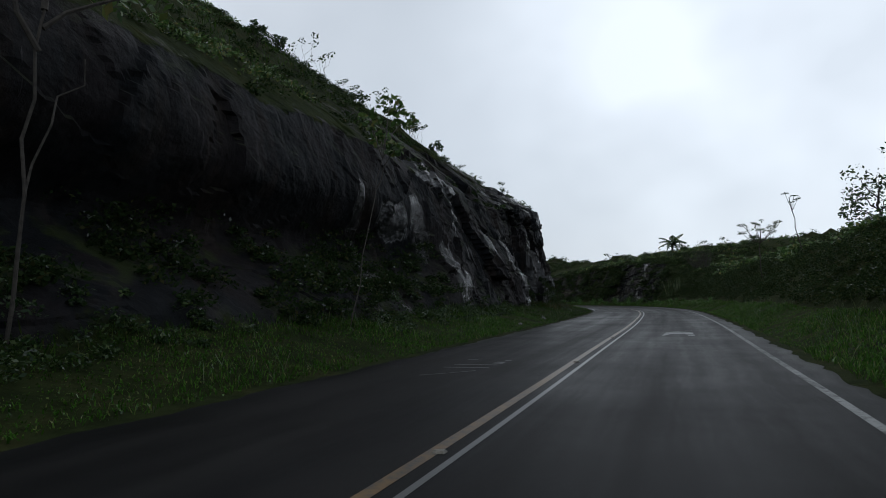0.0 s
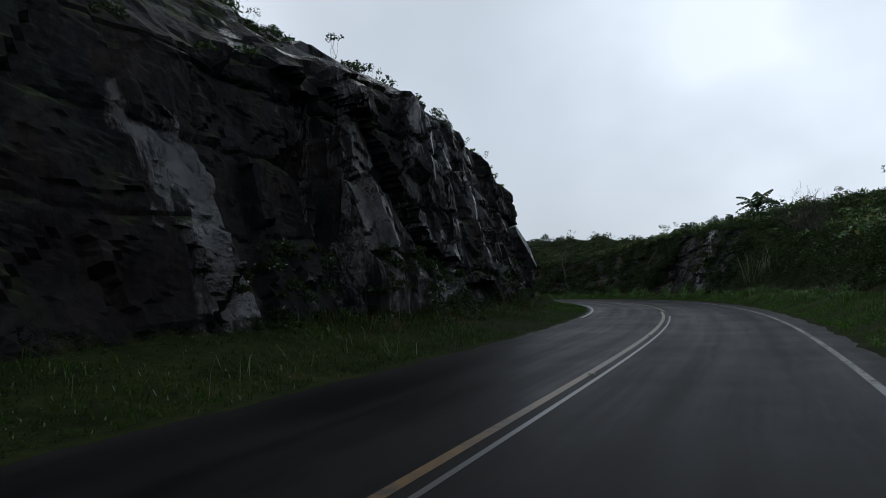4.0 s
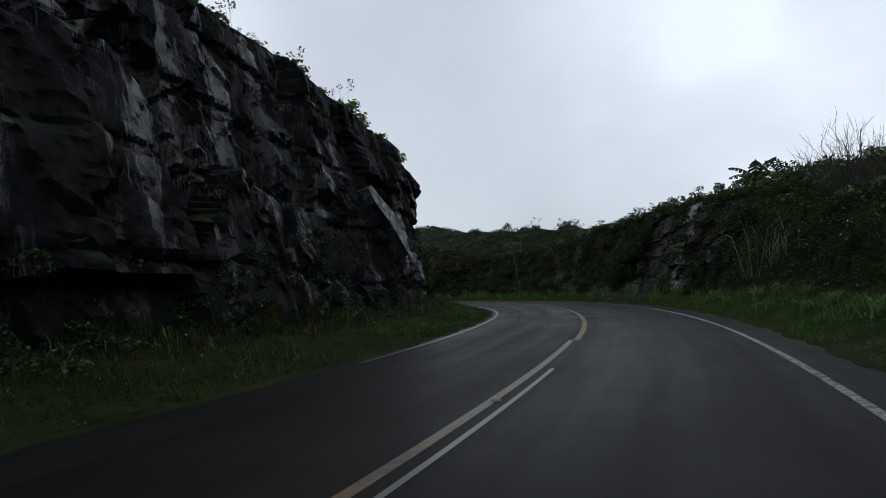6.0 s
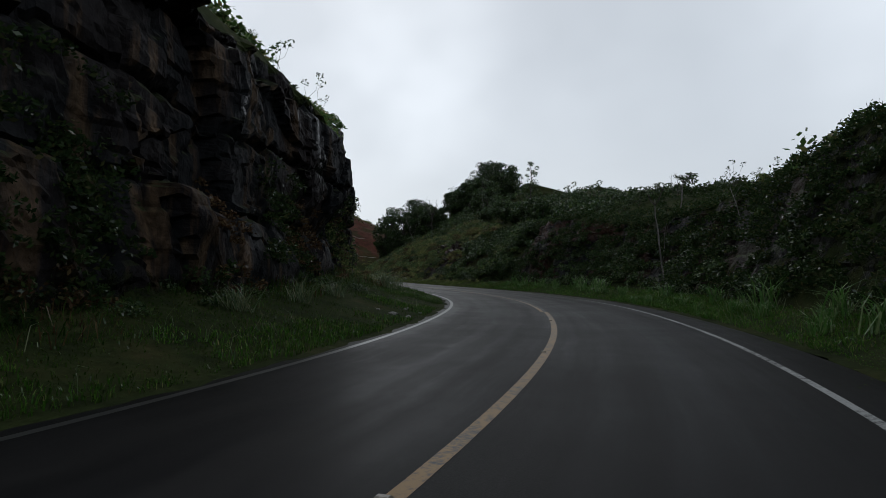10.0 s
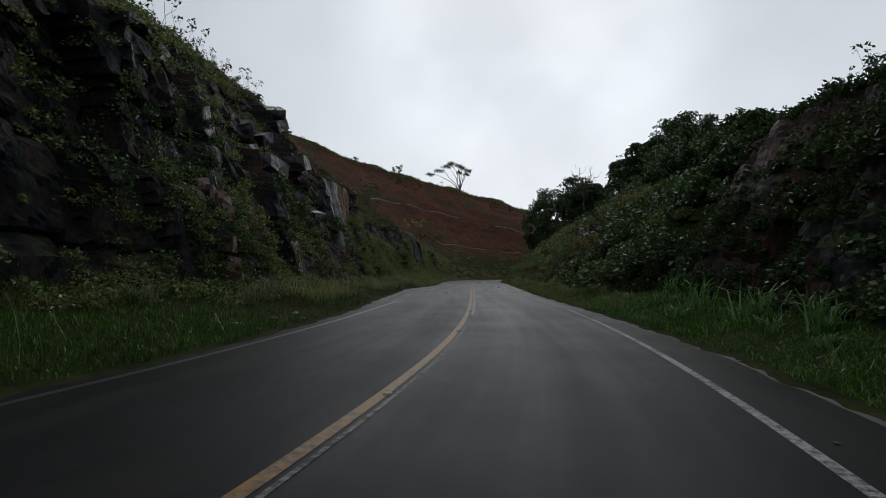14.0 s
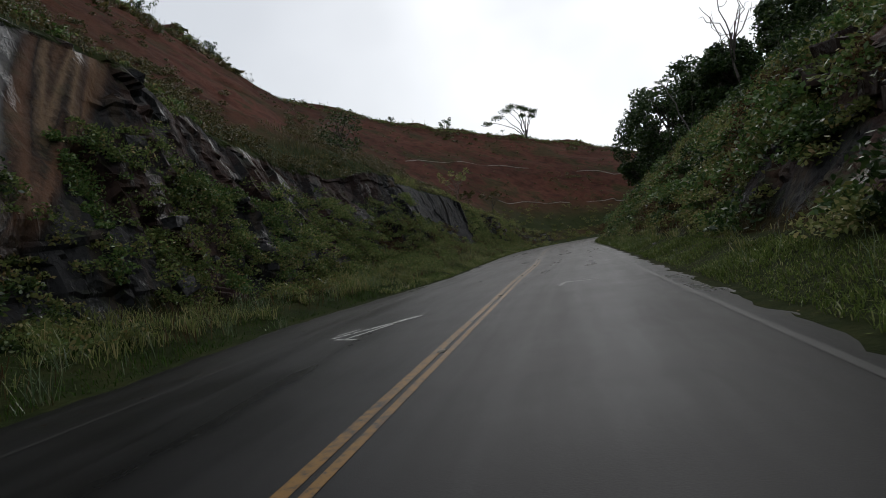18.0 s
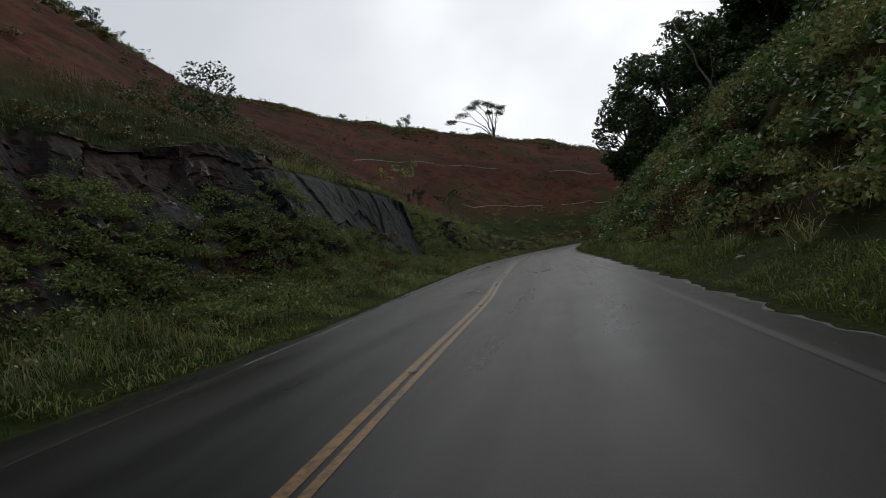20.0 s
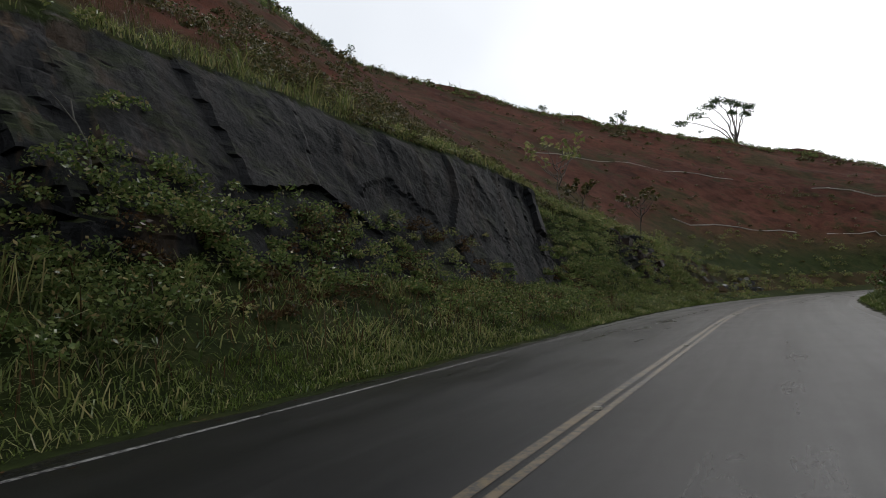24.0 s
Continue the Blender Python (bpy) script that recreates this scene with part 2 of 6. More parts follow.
    chips = split_faces(nt, mp.outputs[0], ((0.8, 0.45), (2.6, 0.5), (8.0, 0.45)))
    chips = maths(nt, "MULTIPLY", chips, calm)
    crinkle = maths(nt, "MULTIPLY", add_noise(nt, 7.0, 3, 0.55, (1.0, 1.0, 0.6), distort=0.8), maths(nt, "MULTIPLY", film, 0.10))
    h = maths(nt, "ADD", maths(nt, "MULTIPLY", add_noise(nt, 2.2, 8, 0.68), 0.07), maths(nt, "MULTIPLY", fine, 0.04))
    h = maths(nt, "ADD", maths(nt, "ADD", h, crinkle), maths(nt, "MULTIPLY", chips, isrock))
    bump(nt, b, h, 1.0, 1.0)
    return m


def asphalt_material():
    m, nt, b = material("wet_asphalt", 0.4, 0.22)
    ly = nt.nodes.new("ShaderNodeCombineXYZ")
    nt.links.new(maths(nt, "MULTIPLY", attr(nt, "along"), 0.035), ly.inputs[0])
    nt.links.new(attr(nt, "across"), ly.inputs[1])
    tracks = nt.nodes.new("ShaderNodeTexNoise")
    tracks.inputs["Scale"].default_value, tracks.inputs["Detail"].default_value, tracks.inputs["Roughness"].default_value = 1.1, 5, 0.6
    nt.links.new(ly.outputs[0], tracks.inputs["Vector"])
    tracks = tracks.outputs["Fac"]
    lane = add_noise(nt, 0.35, 6, 0.65)
    grit = add_noise(nt, 60.0, 3, 0.7)
    c = ramp(nt, tracks, ((0.3, (0.007, 0.007, 0.0078)), (0.7, (0.016, 0.0156, 0.0152))))
    c = blend(nt, 0.6, c, ramp(nt, lane, ((0.3, 0.55), (0.7, 1.35))), "MULTIPLY")
    c = blend(nt, 0.6, c, ramp(nt, grit, ((0.35, 0.6), (0.65, 1.5))), "MULTIPLY")
    nt.links.new(c, b.inputs["Base Color"])
    w = attr(nt, "wet")
    patch = blend(nt, 0.35, tracks, lane)
    nt.links.new(blend(nt, w, ramp(nt, patch, ((0.38, 0.32), (0.62, 0.52))), ramp(nt, patch, ((0.36, 0.24), (0.64, 0.42)))), b.inputs["Roughness"])
    nt.links.new(blend(nt, w, (0.014, 0.014, 0.014), (0.058, 0.058, 0.058)), b.inputs["Specular IOR Level"])
    bump(nt, b, grit, 0.22, 0.006)
    return m


def paint_material(name, col, wear=0.5, shine=0.10, rough=0.6):
    """Road paint, worn through to the asphalt in flakes."""
    m, nt, b = material(name, rough, shine)
    n = add_noise(nt, 9.0, 6, 0.75)
    n2 = add_noise(nt, 0.5, 3)
    k = ramp(nt, maths(nt, "ADD", maths(nt, "MULTIPLY", n, 0.7), maths(nt, "MULTIPLY", n2, 0.3)), ((wear - 0.06, 0.0), (wear + 0.07, 1.0)))
    nt.links.new(blend(nt, k, (0.021, 0.0205, 0.020), col), b.inputs["Base Color"])
    return m


def leaf_material(name, stops, rough=0.38, thin=0.35, shine=0.4):
    m, nt, b = material(name, rough, shine)
    g = nt.nodes.new("ShaderNodeNewGeometry")
    c = ramp(nt, g.outputs["Random Per Island"], stops)
    c = blend(nt, 0.5, c, ramp(nt, add_noise(nt, 0.5, 3), ((0.3, 0.55), (0.7, 1.35))), "MULTIPLY")
    nt.links.new(c, b.inputs["Base Color"])
    wetleaf = ramp(nt, maths(nt, "FRACT", maths(nt, "MULTIPLY", g.outputs["Random Per Island"], 37.7)), ((0.87, 0.0), (0.90, 1.0)))    # one leaf in ten is wet
    nt.links.new(blend(nt, wetleaf, (shine * 0.5,) * 3, (0.8, 0.8, 0.8)), b.inputs["Specular IOR Level"])
    nt.links.new(blend(nt, wetleaf, (rough,) * 3, (0.22, 0.22, 0.22)), b.inputs["Roughness"])
    if thin:        # light comes through the blades
        tr, mx = nt.nodes.new("ShaderNodeBsdfTranslucent"), nt.nodes.new("ShaderNodeMixShader")
        nt.links.new(c, tr.inputs[0])
        mx.inputs[0].default_value = thin
        nt.links.new(b.outputs[0], mx.inputs[1])
        nt.links.new(tr.outputs[0], mx.inputs[2])
        nt.links.new(mx.outputs[0], nt.nodes["Material Output"].inputs[0])
    return m


def plain_material(name, a, c, scale=6.0, rough=0.8, bump_s=0.4, stretch=None):
    m, nt, b = material(name, rough, 0.3)
    n = add_noise(nt, scale, 5, 0.65, stretch)
    nt.links.new(ramp(nt, n, ((0.3, a), (0.7, c))), b.inputs["Base Color"])
    if bump_s:
        bump(nt, b, n, bump_s, 0.03)
    return m


M_HILL = terrain_material()
M_ROAD = asphalt_material()
M_WHITE = paint_material("white_road_paint", (0.23, 0.235, 0.23), 0.46)
M_CLEAR = paint_material("clear_white_paint", (0.40, 0.40, 0.385), 0.43)
M_FADED = paint_material("faded_white_paint", (0.17, 0.17, 0.165), 0.50)
M_GRIMY = paint_material("grimy_white_paint", (0.030, 0.031, 0.030), 0.42, 0.5, 0.30)
M_WORN = paint_material("worn_white_paint", (0.026, 0.025, 0.023), 0.58, 0.08, 0.40)
M_DULL = paint_material("dull_yellow_paint", (0.118, 0.063, 0.013), 0.47, 0.18, 0.36)
M_YELLOW = paint_material("yellow_road_paint", (0.155, 0.084, 0.016), 0.46, 0.12, 0.45)
M_WET_YELLOW = paint_material("wet_yellow_paint", (0.170, 0.086, 0.014), 0.46, 0.10, 0.38)
M_BLEACHED = paint_material("bleached_yellow_paint", (0.110, 0.080, 0.042), 0.49, 0.12, 0.4)
M_GRASS = leaf_material("verge_grass", ((0.0, (0.024, 0.068, 0.009)), (0.5, (0.044, 0.118, 0.014)), (0.85, (0.078, 0.155, 0.024)), (1.0, (0.19, 0.18, 0.08))), 0.7, 0.3, 0.05)
# green lowered so that the grass colour holds the left side's dimness
M_TURF = leaf_material("dimmed_turf", ((0.0, (0.018, 0.042, 0.007)), (0.5, (0.032, 0.068, 0.012)), (0.85, (0.052, 0.092, 0.017)), (1.0, (0.07, 0.055, 0.025))), 0.7, 0.3, 0.05)
M_LIGHT = leaf_material("yellowish_turf", ((0.0, (0.052, 0.082, 0.018)), (0.5, (0.088, 0.124, 0.030)), (0.9, (0.145, 0.178, 0.050)), (1.0, (0.28, 0.26, 0.13))), 0.7, 0.3, 0.05)
M_PALE = leaf_material("tall_grass", ((0.0, (0.06, 0.10, 0.045)), (0.6, (0.11, 0.15, 0.075)), (1.0, (0.20, 0.20, 0.11))), 0.45)
M_LEAF = leaf_material("bank_leaves", ((0.0, (0.034, 0.072, 0.018)), (0.45, (0.066, 0.122, 0.032)), (0.8, (0.110, 0.165, 0.046)), (1.0, (0.19, 0.165, 0.062))))
M_OLIVE = leaf_material("dry_scrub", ((0.0, (0.034, 0.040, 0.012)), (0.45, (0.060, 0.062, 0.020)), (0.75, (0.085, 0.062, 0.026)), (1.0, (0.13, 0.11, 0.045))))
M_WEED = leaf_material("rank_weeds", ((0.0, (0.098, 0.129, 0.039)), (0.6, (0.180, 0.207, 0.069)), (1.0, (0.360, 0.310, 0.149))), 0.5, 0.4, 0.2)
M_BROAD = leaf_material("broad_grass", ((0.0, (0.045, 0.120, 0.022)), (0.6, (0.085, 0.18, 0.042)), (1.0, (0.19, 0.25, 0.11))), 0.4)
M_RUST = leaf_material("withered_bracken", ((0.0, (0.040, 0.022, 0.012)), (0.6, (0.075, 0.044, 0.022)), (1.0, (0.13, 0.095, 0.045))), 0.7, 0.3, 0.1)
M_BANK = leaf_material("bank_undergrowth", ((0.0, (0.070, 0.094, 0.028)), (0.4, (0.120, 0.145, 0.044)), (0.75, (0.170, 0.178, 0.060)), (1.0, (0.22, 0.15, 0.070))), 0.5, 0.4, 0.3)
# leaf colour with the shade of banks and hollows darkened into it
M_SHADED_FERN = leaf_material("shade_dark_fern", ((0.0, (0.013, 0.027, 0.009)), (0.5, (0.023, 0.042, 0.013)), (0.85, (0.038, 0.060, 0.019)), (1.0, (0.08, 0.075, 0.03))), 0.7, 0.35, 0.08)
M_MOOR = leaf_material("dark_olive_weeds", ((0.0, (0.052, 0.081, 0.024)), (0.5, (0.099, 0.139, 0.041)), (0.85, (0.160, 0.189, 0.063)), (1.0, (0.275, 0.203, 0.098))), 0.6, 0.35, 0.2)
M_DARK = leaf_material("tree_leaves", ((0.0, (0.014, 0.034, 0.011)), (0.5, (0.028, 0.054, 0.016)), (0.85, (0.048, 0.078, 0.022)), (1.0, (0.085, 0.115, 0.034))))
M_BARK = plain_material("pale_bark", (0.05, 0.046, 0.040), (0.16, 0.15, 0.135), 8.0, 0.85, 0.5)
M_TWIG = plain_material("dark_bark", (0.030, 0.026, 0.022), (0.075, 0.065, 0.055), 8.0, 0.85, 0.5)


# ---- the road's line: its heading every 6 m, from 60 m before the first view
HEAD = [86.4, 86.4, 86.4, 86.4, 86.4, 86.4, 86.4, 86.4, 86.4, 86.4, 86.4, 87.3, 87.7, 87.5, 87.5, 88.3, 88.8, 89.1, 90.2, 92.4, 94.9, 97.6, 101.2, 104.6, 109.1, 114.1, 118.5, 122.9, 126.5, 131.2, 136.4, 139.8, 142.9, 144.8, 145.8, 146.2, 146.3, 146.4, 146.3, 146.5, 145.6, 145.4, 148.0, 147.0, 147.0, 147.0, 147.0, 146.0, 145.0, 143.0, 140.0, 137.0, 134.0, 130.0, 124.0, 116.0, 106.0, 96.0, 86.0, 76.0, 66.0, 58.0, 54.0, 50.0, 50.0, 50.0, 50.0]
START = (-4.925, -44.772)
_s = np.arange(-60, -60 + 6 * (len(HEAD) - 1) + 0.1, 0.5)
_h = np.radians(np.interp(_s, -60 + 6 * np.arange(len(HEAD)), HEAD))
_hm = np.radians(np.interp(_s + 0.25, -60 + 6 * np.arange(len(HEAD)), HEAD))
_x = START[0] + np.r_[0, np.cumsum(np.cos(_hm) * 0.5)[:-1]]
_y = START[1] + np.r_[0, np.cumsum(np.sin(_hm) * 0.5)[:-1]]
S_END = _s[-1]


def on_road(s, d):
    """World x, y of the place s metres along the road's middle and d metres to its left."""
    s, d = np.asarray(s, float), np.asarray(d, float)
    h = np.interp(s, _s, _h)
    return np.interp(s, _s, _x) - d * np.sin(h), np.interp(s, _s, _y) + d * np.cos(h)


# ---- shared mesh building
def mesh_object(name, verts, faces, mat, parent=None, smooth=False):
    me = bpy.data.meshes.new(name)
    me.from_pydata(verts, [], faces)
    me.materials.append(mat)
    if smooth:
        me.polygons.foreach_set("use_smooth", [True] * len(me.polygons))
    ob = new(name, me)
    if parent:
        ob.parent = parent
    return ob


def poly_object(name, co, mat, sides=4, smooth=False, parent=None):
    """A mesh of loose polygons of as many corners each; co is (n, sides, 3)."""
    co = np.asarray(co, np.float32)
    n = len(co)
    me = bpy.data.meshes.new(name)
    me.vertices.add(n * sides)
    me.vertices.foreach_set("co", co.reshape(-1))
    me.loops.add(n * sides)
    me.loops.foreach_set("vertex_index", np.arange(n * sides, dtype=np.int32))
    me.polygons.add(n)
    me.polygons.foreach_set("loop_start", np.arange(0, n * sides, sides, dtype=np.int32))
    me.materials.append(mat)
    me.update()
    ob = new(name, me)
    if parent:
        ob.parent = parent
    return ob


def grid_object(name, co, mat, masks=None, flip=False, smooth=False, hard=None):
    """A sheet from an array (rows, columns, 3), with named float masks on its points."""
    r, c = co.shape[:2]
    i = np.arange(r * c).reshape(r, c)
    q = np.stack([i[:-1, :-1], i[1:, :-1], i[1:, 1:], i[:-1, 1:]], -1).reshape(-1, 4)
    if flip:
        q = q[:, ::-1]
    me = bpy.data.meshes.new(name)
    me.vertices.add(r * c)
    me.vertices.foreach_set("co", co.astype(np.float32).reshape(-1))
    me.loops.add(q.size)
    me.loops.foreach_set("vertex_index", q.astype(np.int32).reshape(-1))
    me.polygons.add(len(q))
    me.polygons.foreach_set("loop_start", np.arange(0, q.size, 4, dtype=np.int32))
    me.materials.append(mat)
    me.update()
    for k, v in (masks or {}).items():
        a = me.attributes.new(k, "FLOAT", "POINT")
        a.data.foreach_set("value", v.astype(np.float32).reshape(-1))
    me.polygons.foreach_set("use_smooth", np.full(len(q), bool(smooth)) if hard is None else (hard[:-1, :-1] < 0.25).reshape(-1))
    return new(name, me)


# ---- numbers for uneven ground
def hash3(i, j, k, seed):
    n = (i * 73856093) ^ (j * 19349663) ^ (k * 83492791) ^ (seed * 2654435761 & 0x7FFFFFFF)
    n = (n ^ (n >> 13)) * 1274126177 & 0x7FFFFFFF
    return ((n ^ (n >> 16)) & 0xFFFF) / 65535.0


def value_noise(p, seed=0):
    """Smooth noise between -1 and 1 at the places p (n, 3)."""
    f = np.floor(p).astype(np.int64)
    t = p - f
    t = t * t * (3 - 2 * t)
    out = 0
    for a in (0, 1):
        for b in (0, 1):
            for c in (0, 1):
                w = np.abs(1 - a - t[:, 0]) * np.abs(1 - b - t[:, 1]) * np.abs(1 - c - t[:, 2])
                out = out + w * hash3(f[:, 0] + a, f[:, 1] + b, f[:, 2] + c, seed)
    return out * 2 - 1


def rough_noise(p, octaves=4, seed=0):
    out, amp = 0, 1.0
    for o in range(octaves):
        out = out + amp * value_noise(p * 2.0 ** o + 17.3 * o, seed + o)
        amp *= 0.5
    return out


def facets(p, seed=0, tilt=0.6):
    """Split rock: each cell of an uneven lattice has its own step and its own tilted face."""
    f = np.floor(p).astype(np.int64)
    best = np.full(len(p), 1e9)
    val = np.zeros(len(p))
    for a in (-1, 0, 1):
        for b in (-1, 0, 1):
            for c in (-1, 0, 1):
                i, j, k = f[:, 0] + a, f[:, 1] + b, f[:, 2] + c
                q = np.stack([i + hash3(i, j, k, seed), j + hash3(i, j, k, seed + 1), k + hash3(i, j, k, seed + 2)], 1)
                v = p - q
                d = (v * v).sum(1)
                g = np.stack([hash3(i, j, k, seed + 3), hash3(i, j, k, seed + 4), hash3(i, j, k, seed + 5)], 1) - 0.5
                h = hash3(i, j, k, seed + 6) - 0.5 + tilt * 2 * (v * g).sum(1)
                near = d < best
                best = np.where(near, d, best)
                val = np.where(near, h, val)
    return val


# ---- the hillsides: along the road, where the rock starts, its brow, a mid slope and the crest (metres out, metres up)
LEFT = (
    (-60, 7, 0.7, 9.3, 6.8, 18, 14.6, 40, 30),
    (45, 7, 0.7, 9.3, 7.4, 18, 14.8, 40, 30),
    (55, 7, 0.6, 9, 8.7, 14, 12, 32, 23),
    (62, 7, 0.6, 9.5, 9.3, 14, 11.9, 30, 19),
    (75, 7, 0.5, 10.1, 10, 15, 12, 30, 16.5),
    (83, 6.9, 0.5, 9.1, 9.2, 14, 11.6, 28, 15.5),
    (88, 6.9, 0.6, 8.2, 8.9, 13.5, 11.9, 28, 15.2),
    (93, 7.2, 0.8, 7.9, 8.6, 12.5, 12, 28, 15.2),
    (95, 7.3, 0.9, 7.9, 8.4, 11.5, 11.8, 28, 15.2),
    (97.5, 7.4, 0.9, 8.1, 8.2, 11.2, 11.6, 28, 15.2),
    (99.5, 7.6, 0.9, 8.3, 7.5, 11.8, 10.9, 28, 15.2),
    (105, 7.9, 1.0, 8.7, 7.8, 13, 11.2, 28, 15.3),
    (109, 8.3, 1.0, 8.5, 7.4, 13, 11.2, 28, 15.5),
    (113, 8.6, 1.1, 8.2, 6.8, 13, 11.4, 28, 16.5),
    (118, 9, 1.2, 9, 7.6, 13.5, 11.8, 28, 17.5),
    (122, 9.2, 1.3, 9.6, 9.2, 14, 12.2, 28, 18.5),
    (127, 8.8, 1.2, 9.1, 9.9, 14, 12.2, 28, 20),
    (130, 8.4, 1.0, 9.3, 9.2, 14, 12, 28, 20.5),
    (135, 7.9, 0.8, 9.8, 8.2, 15, 12, 30, 22),
    (141, 7.6, 0.7, 11.2, 9.6, 17, 13.5, 32, 23),
    (148, 7.6, 0.7, 12.1, 10.4, 18, 14.6, 33, 24),
    (158, 7.8, 0.7, 12.3, 10.8, 18, 14.8, 34, 24.8),
    (164, 7.8, 0.7, 12, 9.6, 18, 14.2, 35, 25.4),
    (168, 8, 0.8, 10.9, 8.3, 18, 13.4, 35, 25.5),
    (174, 8, 0.8, 10.4, 8.2, 18, 13, 35, 25.8),
    (180, 8, 0.8, 11, 7, 18, 12.5, 36, 26.4),
    (188, 7.6, 1.2, 11, 6.2, 18, 12.2, 36, 27.2),
    (196, 7.3, 1.5, 9, 6.7, 18, 12.6, 36, 28.4),
    (199.5, 7.4, 1.7, 8.7, 6.9, 18, 12.8, 36, 28.7),
    (201, 7.8, 2.0, 10.4, 6.6, 18, 12.9, 36, 28.9),
    (204, 7.6, 1.9, 10.4, 7.1, 18, 13, 36, 29.1),
    (212, 7.4, 1.8, 10, 7.0, 18, 13, 36, 29.4),
    (222, 7.0, 1.5, 8.5, 6.5, 17, 12.4, 36, 29.4),
    (225.4, 7.0, 1.4, 8.3, 6.2, 17.2, 12.6, 36.6, 29.4),
    (227.5, 6.6, 0.9, 9.2, 5.4, 17.5, 12.2, 37, 29.3),
    (233, 6.5, 0.9, 9.2, 6.3, 18, 12, 38, 29.2),
    (238, 6.4, 0.8, 9, 5.6, 19, 11.5, 41, 30.5),
    (244, 6.3, 0.8, 8.2, 4.9, 20, 11, 45, 32),
    (252, 6.3, 0.7, 8.6, 4.0, 23, 12.5, 56, 38),
    (258, 6.3, 0.6, 9, 3.2, 25, 14, 76, 46.5),
    (265, 6.3, 0.6, 9, 2.5, 27.5, 16.5, 66, 40),
    (272, 6.3, 0.6, 9, 2, 28.5, 17, 58, 35),
    (280, 6.3, 0.6, 9, 2, 27.5, 15, 54, 31),
    (288, 6.3, 0.6, 9, 2, 27, 14, 54, 28),
    (298, 6.3, 0.6, 9, 2, 27, 12, 60, 23.5),
    (303, 6.3, 0.6, 9, 2, 27, 10.5, 67, 19.5),
    (330, 6.3, 0.6, 9, 2, 25, 8, 60, 14),
)
RIGHT = (
    (-60, 6.5, 0.8, 9, 3.2, 14, 5.2, 36, 10),
    (60, 6.5, 0.8, 9, 3.2, 14, 5.2, 36, 10),
    (72, 6.5, 0.8, 9, 3, 14, 4.2, 30, 7.2),
    (80, 6.6, 0.6, 9, 3.8, 14, 4.9, 30, 7.8),
    (85, 6.5, 0.5, 8.8, 5.3, 14, 6.2, 30, 8.6),
    (90, 6.5, 0.5, 8.9, 5.7, 14, 6.6, 30, 8.8),
    (104, 6.5, 0.5, 8.9, 5.7, 14, 6.6, 30, 9),
    (110, 6.6, 0.5, 9.2, 5, 14, 6, 28, 8.5),
    (118, 6.8, 0.6, 9.6, 4.6, 15, 5.8, 28, 8.6),
    (125, 6.8, 0.6, 9.2, 4.4, 15, 5.6, 28, 8.6),
    (129.5, 6.8, 0.6, 9.1, 4.9, 15, 6, 28, 9),
    (134, 6.8, 0.6, 9.1, 5.4, 15, 6.6, 28, 9.2),
    (139, 6.8, 0.6, 9.2, 6, 15, 7.2, 28, 9.6),
    (143, 6.6, 0.6, 9.6, 5.4, 15, 7.4, 30, 10),
    (155, 6.4, 0.6, 10, 5, 16, 7.9, 32, 10.5),
    (180, 6.3, 0.6, 10, 5.4, 17, 10, 35, 14.5),
    (195, 6.3, 0.6, 9.7, 4.9, 17.6, 10.2, 35, 13.6),
    (205, 6.3, 0.6, 9.5, 4.6, 18, 10.6, 35, 18.5),
    (218, 6.1, 0.6, 9.2, 3.8, 17, 9.4, 32, 18.5),
    (228, 6, 0.6, 9, 3.2, 15, 6.8, 29, 16.5),
    (245, 6, 0.6, 8.5, 2.4, 12, 4, 19, 6.5),
    (320, 6, 0.5, 8.5, 2, 12, 3, 17, 4),
)

# how rocky the face is along the road, how ochre-stained, and how red the earth above it
ROCK_L = ((-60, 1), (176, 1), (184, 0.85), (192, 0.9), (200, 1), (203, 0.9), (206, 1), (225, 1), (229, 0.3), (237, 0.2), (239, 0.85), (243, 0.85), (246, 0.2), (254, 0.5), (259, 0.4), (263, 0), (330, 0))
STAIN_L = ((-60, 0.1), (80, 0.1), (90, 0.5), (95, 0.9), (104, 0.8), (110, 0.4), (128, 0.2), (160, 0.5), (179, 0.5), (195, 0.15), (199, 0.8), (202, 0.9), (205, 0.1), (330, 0.1))
RED_L = ((-60, 0), (120, 0), (140, 0.1), (165, 0.3), (182, 0.6), (200, 1), (330, 1))
ROUGH_L = ((-60, 0.16), (20, 0.18), (27, 0.45), (36, 0.8), (50, 1), (125, 1), (165, 0.9), (203, 0.8), (205, 0.15), (222, 0.2), (228, 0.8), (330, 0.8))
# how far growth or rust covers the faces
RUST_L = ((-60, 0.1), (90, 0.1), (140, 0.2), (150, 0.9), (165, 0.9), (172, 0.5), (182, 0.6), (200, 0.3), (205, 0.0), (225, 0.0), (230, 0.3), (330, 0.3))
RUST_R = ((-60, 0), (105, 0.1), (126, 0.9), (141, 0.8), (160, 0.9), (215, 0.7), (330, 0.4))
ROCK_R = ((-60, 0), (80, 0), (85, 1), (97, 1), (101, 0.45), (108, 0.6), (119, 0.75), (125, 0.5), (129, 0.9), (141, 0.8), (145, 0.25), (162, 0.3), (166, 0.7), (180, 0.6), (188, 0.3), (330, 0.2))


def along(table, s):
    t = np.array(table, float)
    return np.interp(s, t[:, 0], t[:, 1])


